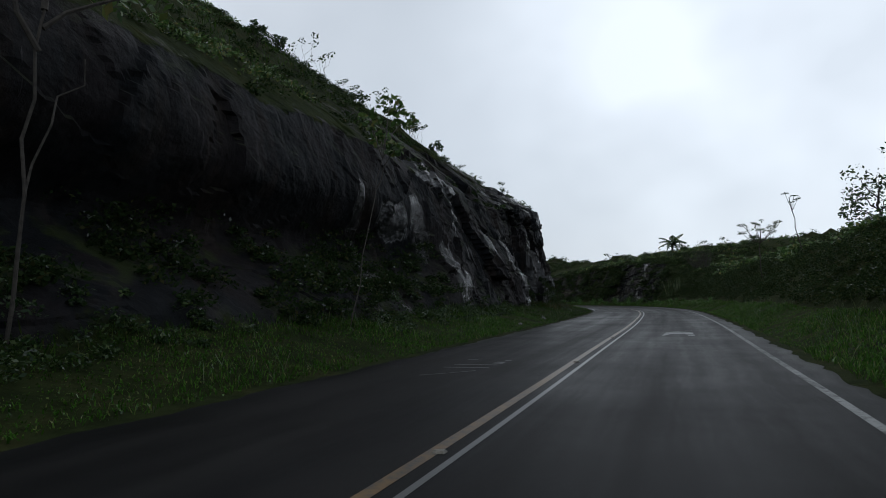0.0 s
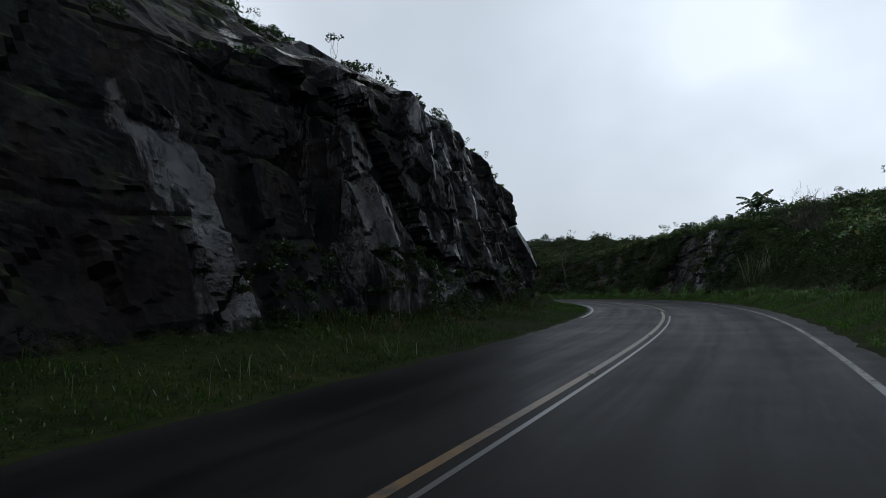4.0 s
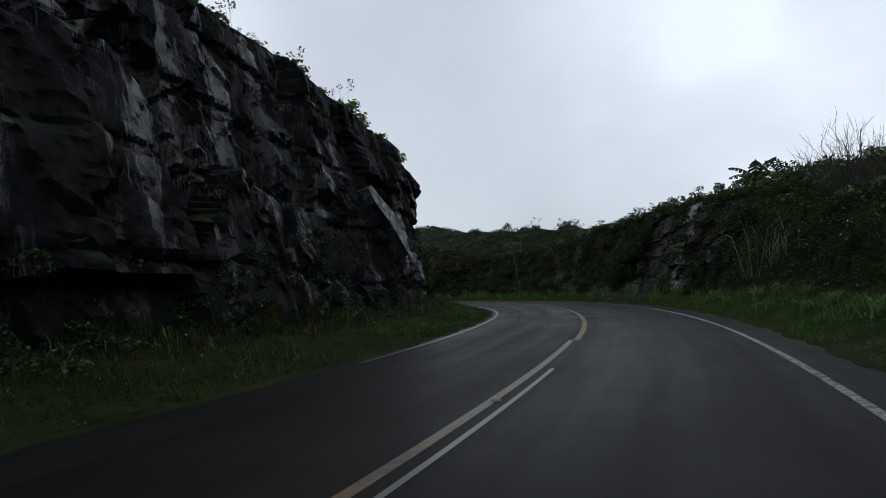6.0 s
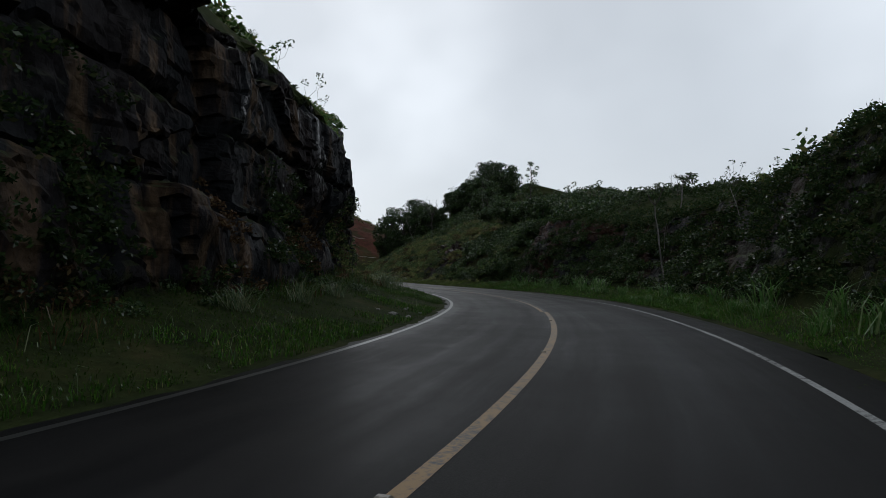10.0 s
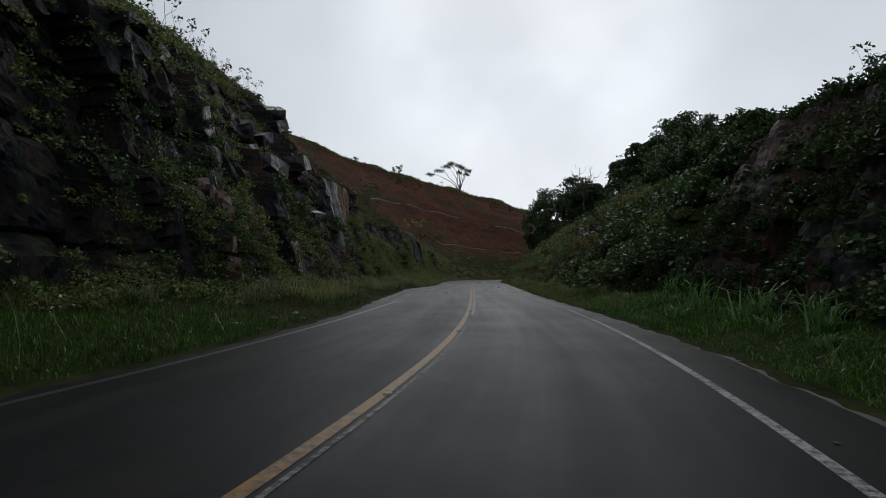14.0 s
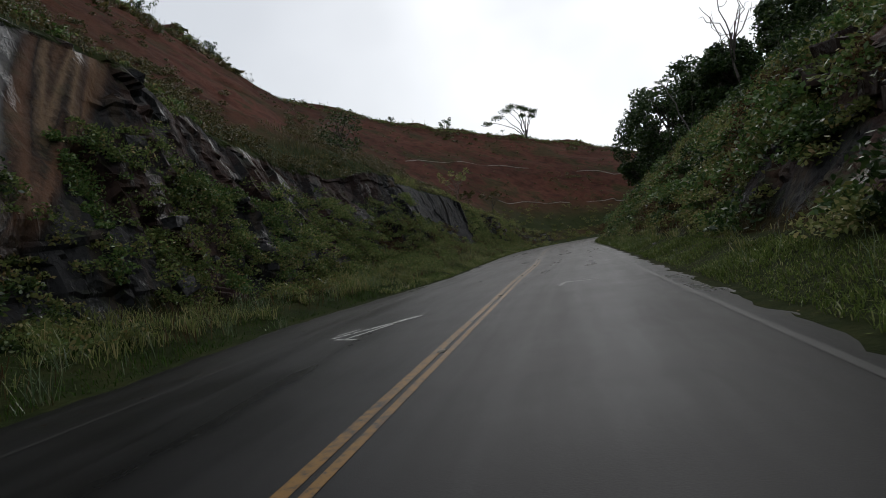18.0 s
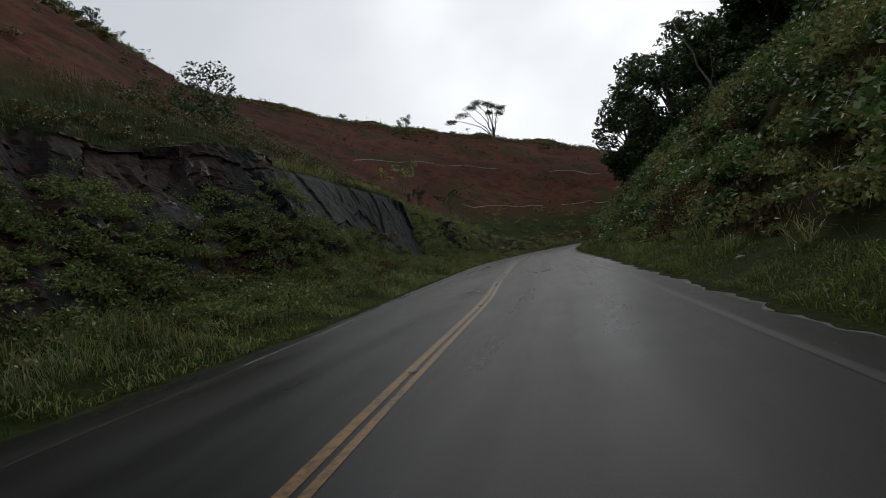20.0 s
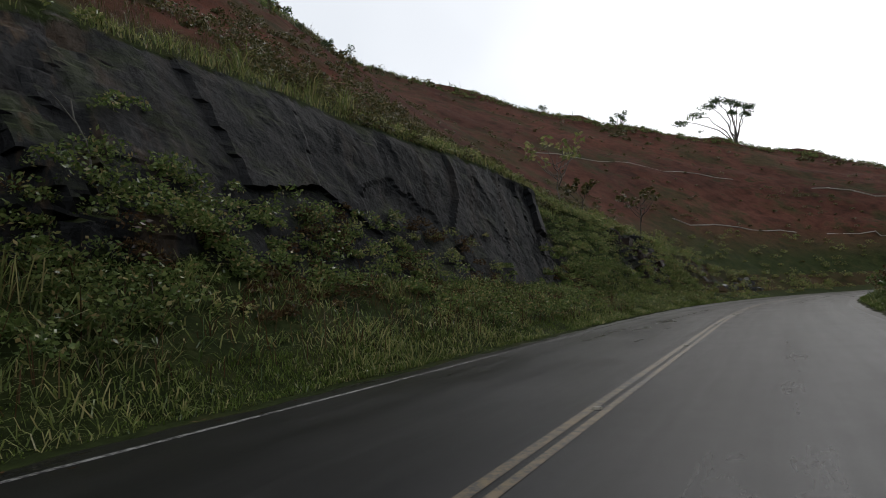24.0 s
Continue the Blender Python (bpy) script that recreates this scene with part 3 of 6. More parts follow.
EDGE_L = ((-60, 3.65), (80, 3.6), (130, 3.65), (142, 3.9), (150, 4.4), (165, 4.9), (172, 5.3), (180, 4.6), (187, 4.0), (330, 3.9))
EDGE_R = ((-60, 3.9), (40, 4.0), (67, 4.2), (86, 4.5), (130, 4.4), (146, 4.0), (160, 3.8), (175, 4.0), (190, 4.05), (200, 4.4), (232, 4.8), (246, 4.5), (330, 4.2))


def pavement_edge(side, s):
    """Where the growth meets the asphalt: an uneven line."""
    return along(EDGE_L if side == "left" else EDGE_R, s) + 0.05 * np.sin(s * 1.7) + 0.04 * np.sin(s * 4.1) + 0.03 * np.sin(s * 9.3)


def hillside(side, table, name):
    """One side's ground from the pavement's edge to beyond the crest. Returns the sheet, its masks and its columns' zones."""
    t = np.array(table, float)
    sgn = 1.0 if side == "left" else -1.0
    s = np.r_[np.arange(-60, -10, 2.0), np.arange(-10, 232, 0.17 if side == "left" else 0.22), np.arange(232, 250, 0.5), np.arange(250, S_END, 1.5)]
    c = np.stack([np.interp(s, t[:, 0], t[:, k]) for k in range(1, 9)], 1)
    edge = pavement_edge(side, s)
    far = c[:, 6] + (np.interp(s, (140, 170, 240, 256), (8, 70, 60, 8)) if side == "left" else 30)
    farz = c[:, 7] + (np.interp(s, (140, 170, 240, 256), (-1.5, 16, 16, -3)) if side == "left" else -6.0)
    ds = [edge, edge + 0.5, c[:, 0], c[:, 2], c[:, 4], c[:, 6], far]
    zs = [np.full(len(s), -0.02), np.full(len(s), 0.03), c[:, 1], c[:, 3], c[:, 5], c[:, 7], farz, np.full(len(s), -3.0)]
    ds.append(far + 6)      # the back of the hill goes down into the land
    seg = (2, 8, 72 if side == "left" else 48, 22, 18, 6, 4)
    D, Z, zone, frac = [], [], [], []
    for k, n in enumerate(seg):
        for q in range(n):
            f = q / n
            D.append(ds[k] + (ds[k + 1] - ds[k]) * f)
            Z.append(zs[k] + (zs[k + 1] - zs[k]) * f)
            zone.append(k)
            frac.append(f)
    D.append(ds[-1])
    Z.append(zs[-1])
    zone.append(len(seg) - 1)
    frac.append(1.0)
    D, Z = np.stack(D, 1), np.stack(Z, 1)
    zone, frac = np.array(zone), np.array(frac)
    if side == "left":      # the smooth brow that hangs over a hollow, and the ledge over the layered rock
        hollow = np.where(zone == 2, np.exp(-((frac - 0.36) / 0.2) ** 2), 0)
        D = D + hollow[None, :] * np.interp(s, (14, 20, 25, 30), (2.0, 1.8, 1.1, 0))[:, None]
        under = np.where(zone == 2, np.exp(-((frac - 0.30) / 0.16) ** 2), 0)
        D = D + under[None, :] * np.interp(s, (98, 104, 112, 122, 128), (0, 0.4, 0.9, 0.9, 0))[:, None]
    S = np.repeat(s[:, None], D.shape[1], 1)
    x, y = on_road(S, sgn * D)
    p = np.stack([x, y, Z], -1)
    # rock weight over the profile
    wr = np.where(zone == 2, np.minimum(1, np.minimum(frac * 3.2 + 0.45, (1 - frac) * 8 + 0.45)), 0.0)
    wr = np.where(zone == 3, np.clip(0.45 - frac * 2.2, 0, 1), wr)
    brow = np.interp(s, (15, 30, 60, 72), (0, 1, 1, 0)) if side == "left" else np.zeros(len(s))     # bare rock runs on up the slope
    wr = np.where(zone == 1, np.clip((frac - 0.7) * 1.3, 0, 1), wr)
    rk = along(ROCK_L if side == "left" else ROCK_R, s)
    W = wr[None, :] * rk[:, None]
    W = np.maximum(W, brow[:, None] * np.where(zone == 3, 0.75 - 0.5 * frac, np.where(zone == 4, 0.2, 0))[None, :])
    flat = p.reshape(-1, 3)
    h = np.interp(S, _s, _h)
    out = np.stack([np.sin(h) * sgn, -np.cos(h) * sgn, np.zeros_like(h)], -1).reshape(-1, 3)   # towards the road
    f1 = facets(flat * (0.22, 0.22, 0.13) + 5.1, 11)
    f2 = facets(flat * (0.62, 0.62, 0.34) + 1.7, 23)
    f3 = facets(flat * (1.7, 1.7, 1.2), 37)
    layers = facets(flat * (0.14, 0.14, 0.62) + 9.0, 51, 0.25)
    beds = facets(flat * (0.42, 0.42, 1.25) + 3.0, 61, 0.3)
    lay = np.interp(S, (78, 92, 128, 138), (0.15, 1.0, 1.0, 0.35)).reshape(-1)
    ro = rough_noise(flat * 1.3, 4, 3)
    rg = (along(ROUGH_L, S) if side == "left" else np.full(S.shape, 0.9)).reshape(-1)
    fall = np.zeros_like(D)
    if side == "left":
        fall = np.clip((S - 166.8 + 0.38 * (8.2 - Z)) * 2, 0, 1) * np.clip((174.2 - 1.0 * (8.2 - Z) - S) * 2, 0, 1) * np.where(zone == 2, np.clip((frac - 0.16) * 6, 0, 1), 0.0)[None, :]
    rg = rg * (1 - 0.96 * fall.reshape(-1))
    # open joints: level ones between the beds, upright ones between the blocks
    zz = flat[:, 2] + 0.035 * (S.reshape(-1) - 95) + 0.30 * value_noise(flat * (0.22, 0.22, 0.1), 71)
    level = np.abs((zz / 2.15) % 1.0 - 0.5) * 2.15
    uu = S.reshape(-1) + 0.35 * flat[:, 2] + 1.1 * value_noise(flat * (0.3, 0.3, 0.12), 73)
    upright = np.abs((uu / 3.7) % 1.0 - 0.5) * 3.7
    bed = np.floor(zz / 2.15 + 0.5)
    step = (hash3(bed.astype(np.int64), np.floor(uu / 3.7 + 0.5).astype(np.int64), 0 * bed.astype(np.int64), 79) - 0.5)
    joints = np.maximum(np.exp(-(level / 0.10) ** 2), 0.55 * np.exp(-(upright / 0.12) ** 2))
    blocky = np.interp(S, (34, 50, 84, 94, 126, 140, 165, 172), (0.0, 0.5, 0.6, 1.0, 1.0, 0.8, 0.6, 0.0)).reshape(-1) if side == "left" else np.full(S.size, 0.3)
    disp = (1.5 * f1 * (1 - 0.75 * lay) + 0.55 * layers * lay + 0.14 * beds * lay + 0.50 * f2 * (1 - 0.75 * lay) + 0.14 * f3 * (1 - 0.4 * lay)) * rg + 0.05 * ro
    disp = disp + blocky * (0.75 * step - 0.30 * joints) * np.minimum(1, rg * 1.2) * (1 - fall.reshape(-1)) + 0.30 * value_noise(flat * (0.16, 0.16, 0.3), 83) * (1 - blocky)
    disp = disp + fall.reshape(-1) * 0.22 * value_noise(np.stack([(S - 0.7 * Z).reshape(-1) * 1.3, flat[:, 2] * 0.12, 0 * flat[:, 2]], 1), 91)
    foot = np.where(zone == 2, 0.15 + frac * 2.0, np.where(zone == 1, 0.15, 9.0))[None, :].repeat(len(s), 0).reshape(-1)
    disp = np.minimum(disp, foot)       # no shelf hangs over the foot of the face
    lump = 0.35 * rough_noise(flat * 0.28, 4, 7)
    keep = np.where(zone == 0, 0.0, np.where(zone == 1, 0.12 + 0.5 * frac, 1.0))[None, :].repeat(len(s), 0).reshape(-1)
    wflat = W.reshape(-1)
    flat = flat + out * (disp * wflat)[:, None]
    slope = (1 - wflat) * keep * np.interp(np.repeat(zone[None], len(s), 0).reshape(-1), (1, 2, 3, 4, 5), (0.3, 0.8, 0.9, 1.2, 3.0))
    flat[:, 2] += lump * slope
    flat[:, 2] += 0.25 * f2 * wflat * rg
    co = flat.reshape(p.shape)
    stain = (along(STAIN_L, s) if side == "left" else np.interp(s, (90, 130, 160, 330), (0.1, 0.3, 0.8, 0.5)))[:, None] * np.ones_like(D)
    if side == "left":
        red = along(RED_L, s)[:, None] * np.where(zone >= 4, 1.0, np.where(zone == 3, np.clip(frac * 2.5 - np.interp(S[:, :1], (150, 190, 205, 225, 235, 250, 262), (1.0, 0.9, 0.35, 0.4, 0.75, 0.55, 0.3)), 0, 1), np.where(zone == 2, np.interp(S[:, :1], (240, 255), (0, 0.45)), 0.0)))
    else:
        red = np.interp(s, (150, 165, 240, 260), (0, 0.35, 0.35, 0))[:, None] * np.where(zone == 2, 0.8, 0.15)[None, :] * np.ones_like(D)
    # where water runs down: a base along the road, and patches (station, height, half length, half height)
    if side == "left":
        pale = np.interp(S, (18, 45, 50, 72, 80, 130, 165, 185, 200, 204), (0.0, 0.1, 0.85, 0.6, 0.15, 0.2, 0.4, 0.45, 0.2, -0.5))
        for ps, pz, ls, lz in ((21.8, 2.6, 0.5, 2.2), (24.0, 4.4, 1.3, 0.8), (26.3, 4.4, 0.9, 1.6), (28.6, 2.3, 0.8, 1.7), (33.0, 6.2, 2.0, 1.0), (38.5, 4.6, 1.6, 0.8), (43.0, 3.4, 1.2, 2.4), (30.0, 7.4, 2.5, 0.5), (78.5, 4.2, 0.9, 2.6), (86.5, 3.6, 0.8, 3.0), (90.0, 5.5, 0.7, 2.0), (131, 7.5, 1.2, 2.0)):
            pale = pale + 1.3 * np.exp(-((S + 0.25 * Z - ps - 0.25 * pz) / ls) ** 4 - ((Z - pz) / lz) ** 4)
    else:
        pale = np.interp(S, (82, 86, 87.6, 88.4, 90.2, 91.4, 100, 160, 180), (-0.4, -0.5, -0.4, 0.55, 0.55, -0.5, -0.3, 0.1, 0.3))
    rust = (along(RUST_L if side == "left" else RUST_R, s))[:, None] * np.ones_like(D)
    even = (np.interp(s, (20, 32, 203, 206, 223, 226), (1.0, 0.0, 0.0, 0.9, 0.9, 0.0)) if side == "left" else np.zeros(len(s)))[:, None] * np.ones_like(D)
    masks = {"fall": fall, "grey": np.interp(S, (135, 150, 196, 206), (0.0, 0.8, 0.6, 0.12)), "station": S - 0.7 * Z, "rock": W, "stain": stain, "red": red, "pale": pale, "rust": rust, "even": even}
    ob = grid_object(name, co, M_HILL, masks, flip=(side == "left"), hard=W)
    return ob, s, co, zone, frac, W


left_ground, SL, CL, ZL, FL, WL = hillside("left", LEFT, "ground_left")
right_ground, SR, CR, ZR, FR, WR = hillside("right", RIGHT, "ground_right")
tagged(left_ground, "dark wet rock cutting with overgrown and red earth slopes above", "hillside", kind="structure")
tagged(right_ground, "overgrown roadside bank with dark rock outcrops", "hillside", kind="structure")


def ground_at(side, s, d):
    """A place on the hillside: the nearest point of the sheet with that distance from the road's middle."""
    SS, CC = (SL, CL) if side == "left" else (SR, CR)
    i = int(np.clip(np.searchsorted(SS, s), 1, len(SS) - 1))
    x, y = on_road(s, d)
    row = CC[i]
    return Vector(row[int(np.argmin((row[:, 0] - x) ** 2 + (row[:, 1] - y) ** 2))])


far_ground = mesh_object("ground", [(-3000, -3000, -1.2), (3000, -3000, -1.2), (3000, 3000, -1.2), (-3000, 3000, -1.2)], [(0, 1, 2, 3)], M_HILL)
tagged(far_ground, "low green land reaching to the horizon", "ground", kind="structure")


# ---- the road
def ribbon(name, s0, s1, d0, d1, z, mat, step=1.0, wave=0.0, drop=0.0, edges=False):
    """A strip along the road between two distances from its middle, with a thickness of drop."""
    s = np.linspace(s0, s1, max(2, int((s1 - s0) / step) + 1))
    w = wave * np.sin(s * 2.3) * 0.6 + wave * np.sin(s * 5.9 + 1) * 0.4
    xa, ya = on_road(s, np.full(len(s), d0) + w)
    xb, yb = on_road(s, np.full(len(s), d1) + w)
    if edges:
        xa, ya = on_road(s, -np.minimum(pavement_edge("right", s), 4.4) - 0.02)
        xb, yb = on_road(s, pavement_edge("left", s) + 0.02)
    za = np.full(len(s), z)
    cols = [np.stack([xa, ya, za], 1), np.stack([xb, yb, za], 1)]
    if drop:
        cols = [np.stack([xa, ya, za - drop], 1)] + cols + [np.stack([xb, yb, za - drop], 1)]
    masks = None
    if edges:
        f = np.linspace(0, 1, 9)[None, :, None]
        top = cols[1][:, None] * (1 - f) + cols[2][:, None] * f
        cols = [cols[0], *[top[:, k] for k in range(9)], cols[3]]
        across = np.repeat(np.r_[0, np.linspace(0, 1, 9), 1][None] * 8.0, len(s), 0)
        masks = {"wet": np.repeat(np.interp(s, (100, 130, 150, 190), (0.0, 0.25, 0.6, 0.9))[:, None], len(cols), 1), "along": np.repeat(s[:, None], len(cols), 1), "across": across}
    return grid_object(name, np.stack(cols, 1), mat, masks)


road = ribbon("road", -60, S_END, 0, 0, 0.0, M_ROAD, 0.4, 0.0, 0.25, edges=True)
tagged(road, "wet dark grey asphalt two-lane road", "road", kind="structure")
M_SHOULDER = plain_material("gravelly_shoulder", (0.018, 0.017, 0.016), (0.042, 0.038, 0.034), 14.0, 0.6, 0.6)
shoulder = ribbon("shoulder", 118, 262, -5.2, -4.0, -0.012, M_SHOULDER, 0.6, 0.06, 0.2)
tagged(shoulder, "worn gravelly asphalt shoulder along the lane", "shoulder", kind="structure")


def marking(name, s0, s1, d, width, mat, label, z=0.004):
    return tagged(ribbon(name, s0, s1, d - width / 2, d + width / 2, z, mat, 1.0), label, "road marking", kind="structure")


marking("edge_line", -60, 146, -3.5, 0.11, M_WHITE, "white edge line worn by traffic")
marking("edge_line", 146, S_END, -3.55, 0.10, M_WORN, "faded white edge line")
marking("edge_line", 62, 150, 3.42, 0.12, M_GRIMY, "grimy white edge line beside the grass")
marking("edge_line", 150, 183, 3.5, 0.09, M_WORN, "nearly worn-out edge line beside the grass")
marking("edge_line", 183, S_END, 3.58, 0.09, M_FADED, "thin white edge line beside the grass")
marking("centre_line", -60, 66, 0.06, 0.12, M_DULL, "worn yellow centre line")
marking("centre_line", -60, 61, -0.17, 0.065, M_GRIMY, "worn pale centre line")
marking("centre_line", 66, 108, -0.05, 0.14, M_YELLOW, "solid yellow centre line")
marking("centre_line", 108, 140, 0.07, 0.13, M_WET_YELLOW, "solid yellow centre line")
marking("centre_line", 108, 140, -0.07, 0.05, M_FADED, "thin worn pale line beside the centre line")
marking("centre_line", 140, 194, 0.07, 0.12, M_WET_YELLOW, "solid yellow centre line")
marking("centre_line", 140, 194, -0.10, 0.09, M_WET_YELLOW, "worn yellow centre line")
marking("centre_line", 194, S_END, 0.07, 0.11, M_BLEACHED, "bleached yellow centre line")
marking("centre_line", 194, S_END, -0.10, 0.09, M_BLEACHED, "bleached yellow centre line")

M_STUD = plain_material("reflector_casing", (0.05, 0.045, 0.035), (0.22, 0.20, 0.16), 30.0, 0.4, 0.0)


def road_stud(s, d):
    x, y = on_road(s, d)
    bm = bmesh.new()
    a, b, h = 0.055, 0.05, 0.022
    v = [bm.verts.new(c) for c in ((-a, -b, 0), (a, -b, 0), (a, b, 0), (-a, b, 0), (-a * .75, -b * .45, h), (a * .75, -b * .45, h), (a * .75, b * .45, h), (-a * .75, b * .45, h))]
    for f in ((0, 1, 5, 4), (1, 2, 6, 5), (2, 3, 7, 6), (3, 0, 4, 7), (4, 5, 6, 7)):
        bm.faces.new([v[i] for i in f])
    me = bpy.data.meshes.new("road_stud")
    bm.to_mesh(me)
    bm.free()
    me.materials.append(M_STUD)
    ob = new("road_stud", me)
    ob.matrix_world = pose(float(x), float(y), 0.005, 0, 0, math.degrees(float(np.interp(s, _s, _h))) + 90)
    return tagged(ob, "small raised reflector stud on the centre line", "road stud", "studs along the centre line")


for k in range(34):
    road_stud(5.0 + 7.6 * k, 0.0)


# ---- low growth
rng = np.random.default_rng(4)


def rand_dirs(n):
    v = rng.normal(size=(n, 3))
    return v / np.linalg.norm(v, axis=1)[:, None]


def leaf_quads(pos, size, up=0.3, long=1.9):
    """Leaf blades at the places pos: bent lozenges of random turn."""
    n = len(pos)
    a = rand_dirs(n)
    a[:, 2] = a[:, 2] * 0.6 + up
    a /= np.linalg.norm(a, axis=1)[:, None]
    b = np.cross(a, rand_dirs(n))
    b /= np.linalg.norm(b, axis=1)[:, None] + 1e-9
    sz = np.asarray(size).reshape(-1, 1)
    a, b = a * sz * long / 2, b * sz / 2
    return np.stack([pos - a, pos + b, pos + a, pos - b], 1)


def sample(side, n, s0, s1, z0, z1, dens=None):
    """Random places on a hillside between two stations and two places on the profile (zone + fraction)."""
    SS, CC, ZZ, FF = (SL, CL, ZL, FL) if side == "left" else (SR, CR, ZR, FR)
    i0, i1 = np.searchsorted(SS, s0), np.searchsorted(SS, s1) - 1
    zf = ZZ + FF
    j = np.where((zf >= z0) & (zf <= z1))[0]
    ii = rng.integers(i0, i1, n)
    jj = rng.integers(j[0], max(j[-1], j[0] + 1), n)
    a, b = rng.random(n)[:, None], rng.random(n)[:, None]
    p = (CC[ii, jj] * (1 - a) + CC[ii + 1, jj] * a) * (1 - b) + (CC[ii, jj + 1] * (1 - a) + CC[ii + 1, jj + 1] * a) * b
    e1, e2 = CC[ii, jj + 1] - CC[ii, jj], CC[ii + 1, jj] - CC[ii, jj]
    nv = np.cross(e1, e2)
    area = np.linalg.norm(nv, axis=1)
    nv = nv / (area[:, None] + 1e-9)
    nv = np.where(nv[:, 2:3] < 0, -nv, nv)
    keep = rng.random(n) < area / (np.percentile(area, 90) + 1e-9)
    W = (WL if side == "left" else WR)[ii, jj]
    return p[keep], nv[keep], W[keep]


def bushes(side, count, s0, s1, z0, z1, rad, leaves, leaf, rock_ok=0.25, name="bank_shrubs", mat=None, label="", clump=0.12, thresh=-0.15):
    """Many low shrubs on a bank: shells of leaves about uneven centres, thicker where the growth is thick."""
    p, nv, W = sample(side, int(count * 3.2), s0, s1, z0, z1)
    g = rough_noise(p * clump * (1, 1, 1), 3, 31)
    ok = (g > thresh) & (W < rock_ok + 0.5 * np.clip(g, 0, 1))
    p, nv = p[ok][:count], nv[ok][:count]
    n = len(p)
    if not n:
        return None
    r = rad * rng.uniform(0.5, 1.5, n)
    d = rand_dirs(n * leaves)
    rr = np.repeat(r, leaves)[:, None] * rng.uniform(0.45, 1.0, (n * leaves, 1))
    d[:, 2] = np.abs(d[:, 2]) * 0.85 - 0.1
    pos = np.repeat(p + nv * (r * 0.15)[:, None], leaves, 0) + d * rr
    q = leaf_quads(pos, leaf * rng.uniform(0.55, 1.4, len(pos)))
    return tagged(poly_object(name, q, mat or M_LEAF), label or "dense low shrubs covering the bank", "shrubs", kind="stuff")


def grass_blades(pos, height, width, lean=0.5):
    """Curved blades: each two quads, the tip narrowing."""
    n = len(pos)
    a = rng.uniform(0, 2 * math.pi, n)
    dirv = np.stack([np.cos(a), np.sin(a), np.zeros(n)], 1)
    side = np.stack([-np.sin(a + rng.normal(0, 0.6, n)), np.cos(a), np.zeros(n)], 1)
    h = np.asarray(height).reshape(-1, 1)
    w = np.asarray(width).reshape(-1, 1)
    ln = lean * rng.uniform(0.2, 1.4, (n, 1))
    up = np.array((0, 0, 1.0))
    m = pos + up * h * 0.6 + dirv * h * ln * 0.3
    t = pos + up * h * (1.0 - 0.25 * ln) + dirv * h * ln * 0.95
    q1 = np.stack([pos - side * w / 2, pos + side * w / 2, m + side * w * 0.4, m - side * w * 0.4], 1)
    q2 = np.stack([m - side * w * 0.4, m + side * w * 0.4, t + side * w * 0.06, t - side * w * 0.06], 1)
    return np.concatenate([q1, q2])


def verge(side, count, s0, s1, z0, z1, height, width, mat, name, label, lean=0.6, thresh=-9, clump=0.5):
    p, nv, W = sample(side, int(count * 2.0), s0, s1, z0, z1)
    g = rough_noise(p * clump, 3, 77)
    ok = (g > thresh) & (W < 0.5)
    p, g = p[ok][:count], g[ok][:count]
    hgt = height * rng.uniform(0.45, 1.4, len(p)) * (1 + 0.75 * np.clip(g, -1, 1.2))
    return tagged(poly_object(name, grass_blades(p - (0, 0, 0.02), hgt, width * rng.uniform(0.7, 1.3, len(p)), lean), mat), label, "grass", kind="stuff")


verge("left", 24000, -4, 34, 0.12, 2.06, 0.12, 0.018, M_GRASS, "verge_grass", "green grass on the verge below the rock", 1.3)
verge("left", 50000, 28, 118, 0.12, 2.06, 0.10, 0.016, M_TURF, "verge_grass", "low green grass on the verge below the rock, dimmed in colour", 1.2)
verge("left", 16000, 66, 135, 0.12, 1.5, 0.11, 0.016, M_GRASS, "verge_grass", "bright green grass along the bend", thresh=0.0)
verge("left", 30000, 112, 190, 0.12, 2.06, 0.14, 0.017, M_TURF, "verge_grass", "rank green grass on the verge below the rock", 1.3)
verge("left", 26000, 184, 262, 0.12, 1.35, 0.12, 0.017, M_LIGHT, "verge_grass", "narrow strip of yellowish grass beside the road", 1.3)
verge("left", 9000, 180, 262, 0.3, 1.4, 0.20, 0.02, M_WEED, "rank_grass", "pale arching grass beside the road", 1.8, -0.2, 0.6)
verge("left", 9000, 182, 250, 1.2, 2.42, 0.30, 0.026, M_WEED, "rank_grass", "tangled yellowish grass and weeds below the rock", 2.2, -0.2, 0.5)
verge("left", 20000, 182, 250, 1.2, 2.4, 0.24, 0.026, M_MOOR, "rank_grass", "tangled green grass and weeds below the rock", 2.2, -0.6, 0.5)
verge("left", 14000, 142, 186, 1.2, 2.12, 0.34, 0.016, M_WEED, "rank_grass", "tangled yellowish grass below the overgrown rock", 1.2, -0.2, 0.5)
verge("left", 12000, 150, 250, 2.9, 3.7, 0.28, 0.025, M_OLIVE, "brow_grass", "olive dry grass along the brow of the rock", thresh=-0.3)
verge("left", 9000, -4, 60, 3.2, 4.2, 0.25, 0.03, M_TURF, "brow_grass", "green grass on the slope above the rock", thresh=-0.2)
verge("right", 60000, 0, 118, 0.12, 1.9, 0.11, 0.016, M_GRASS, "verge_grass", "bright green grass along the shoulder", 1.3)
verge("right", 26000, 105, 150, 0.12, 1.9, 0.13, 0.016, M_GRASS, "verge_grass", "bright green grass along the shoulder", 1.3)
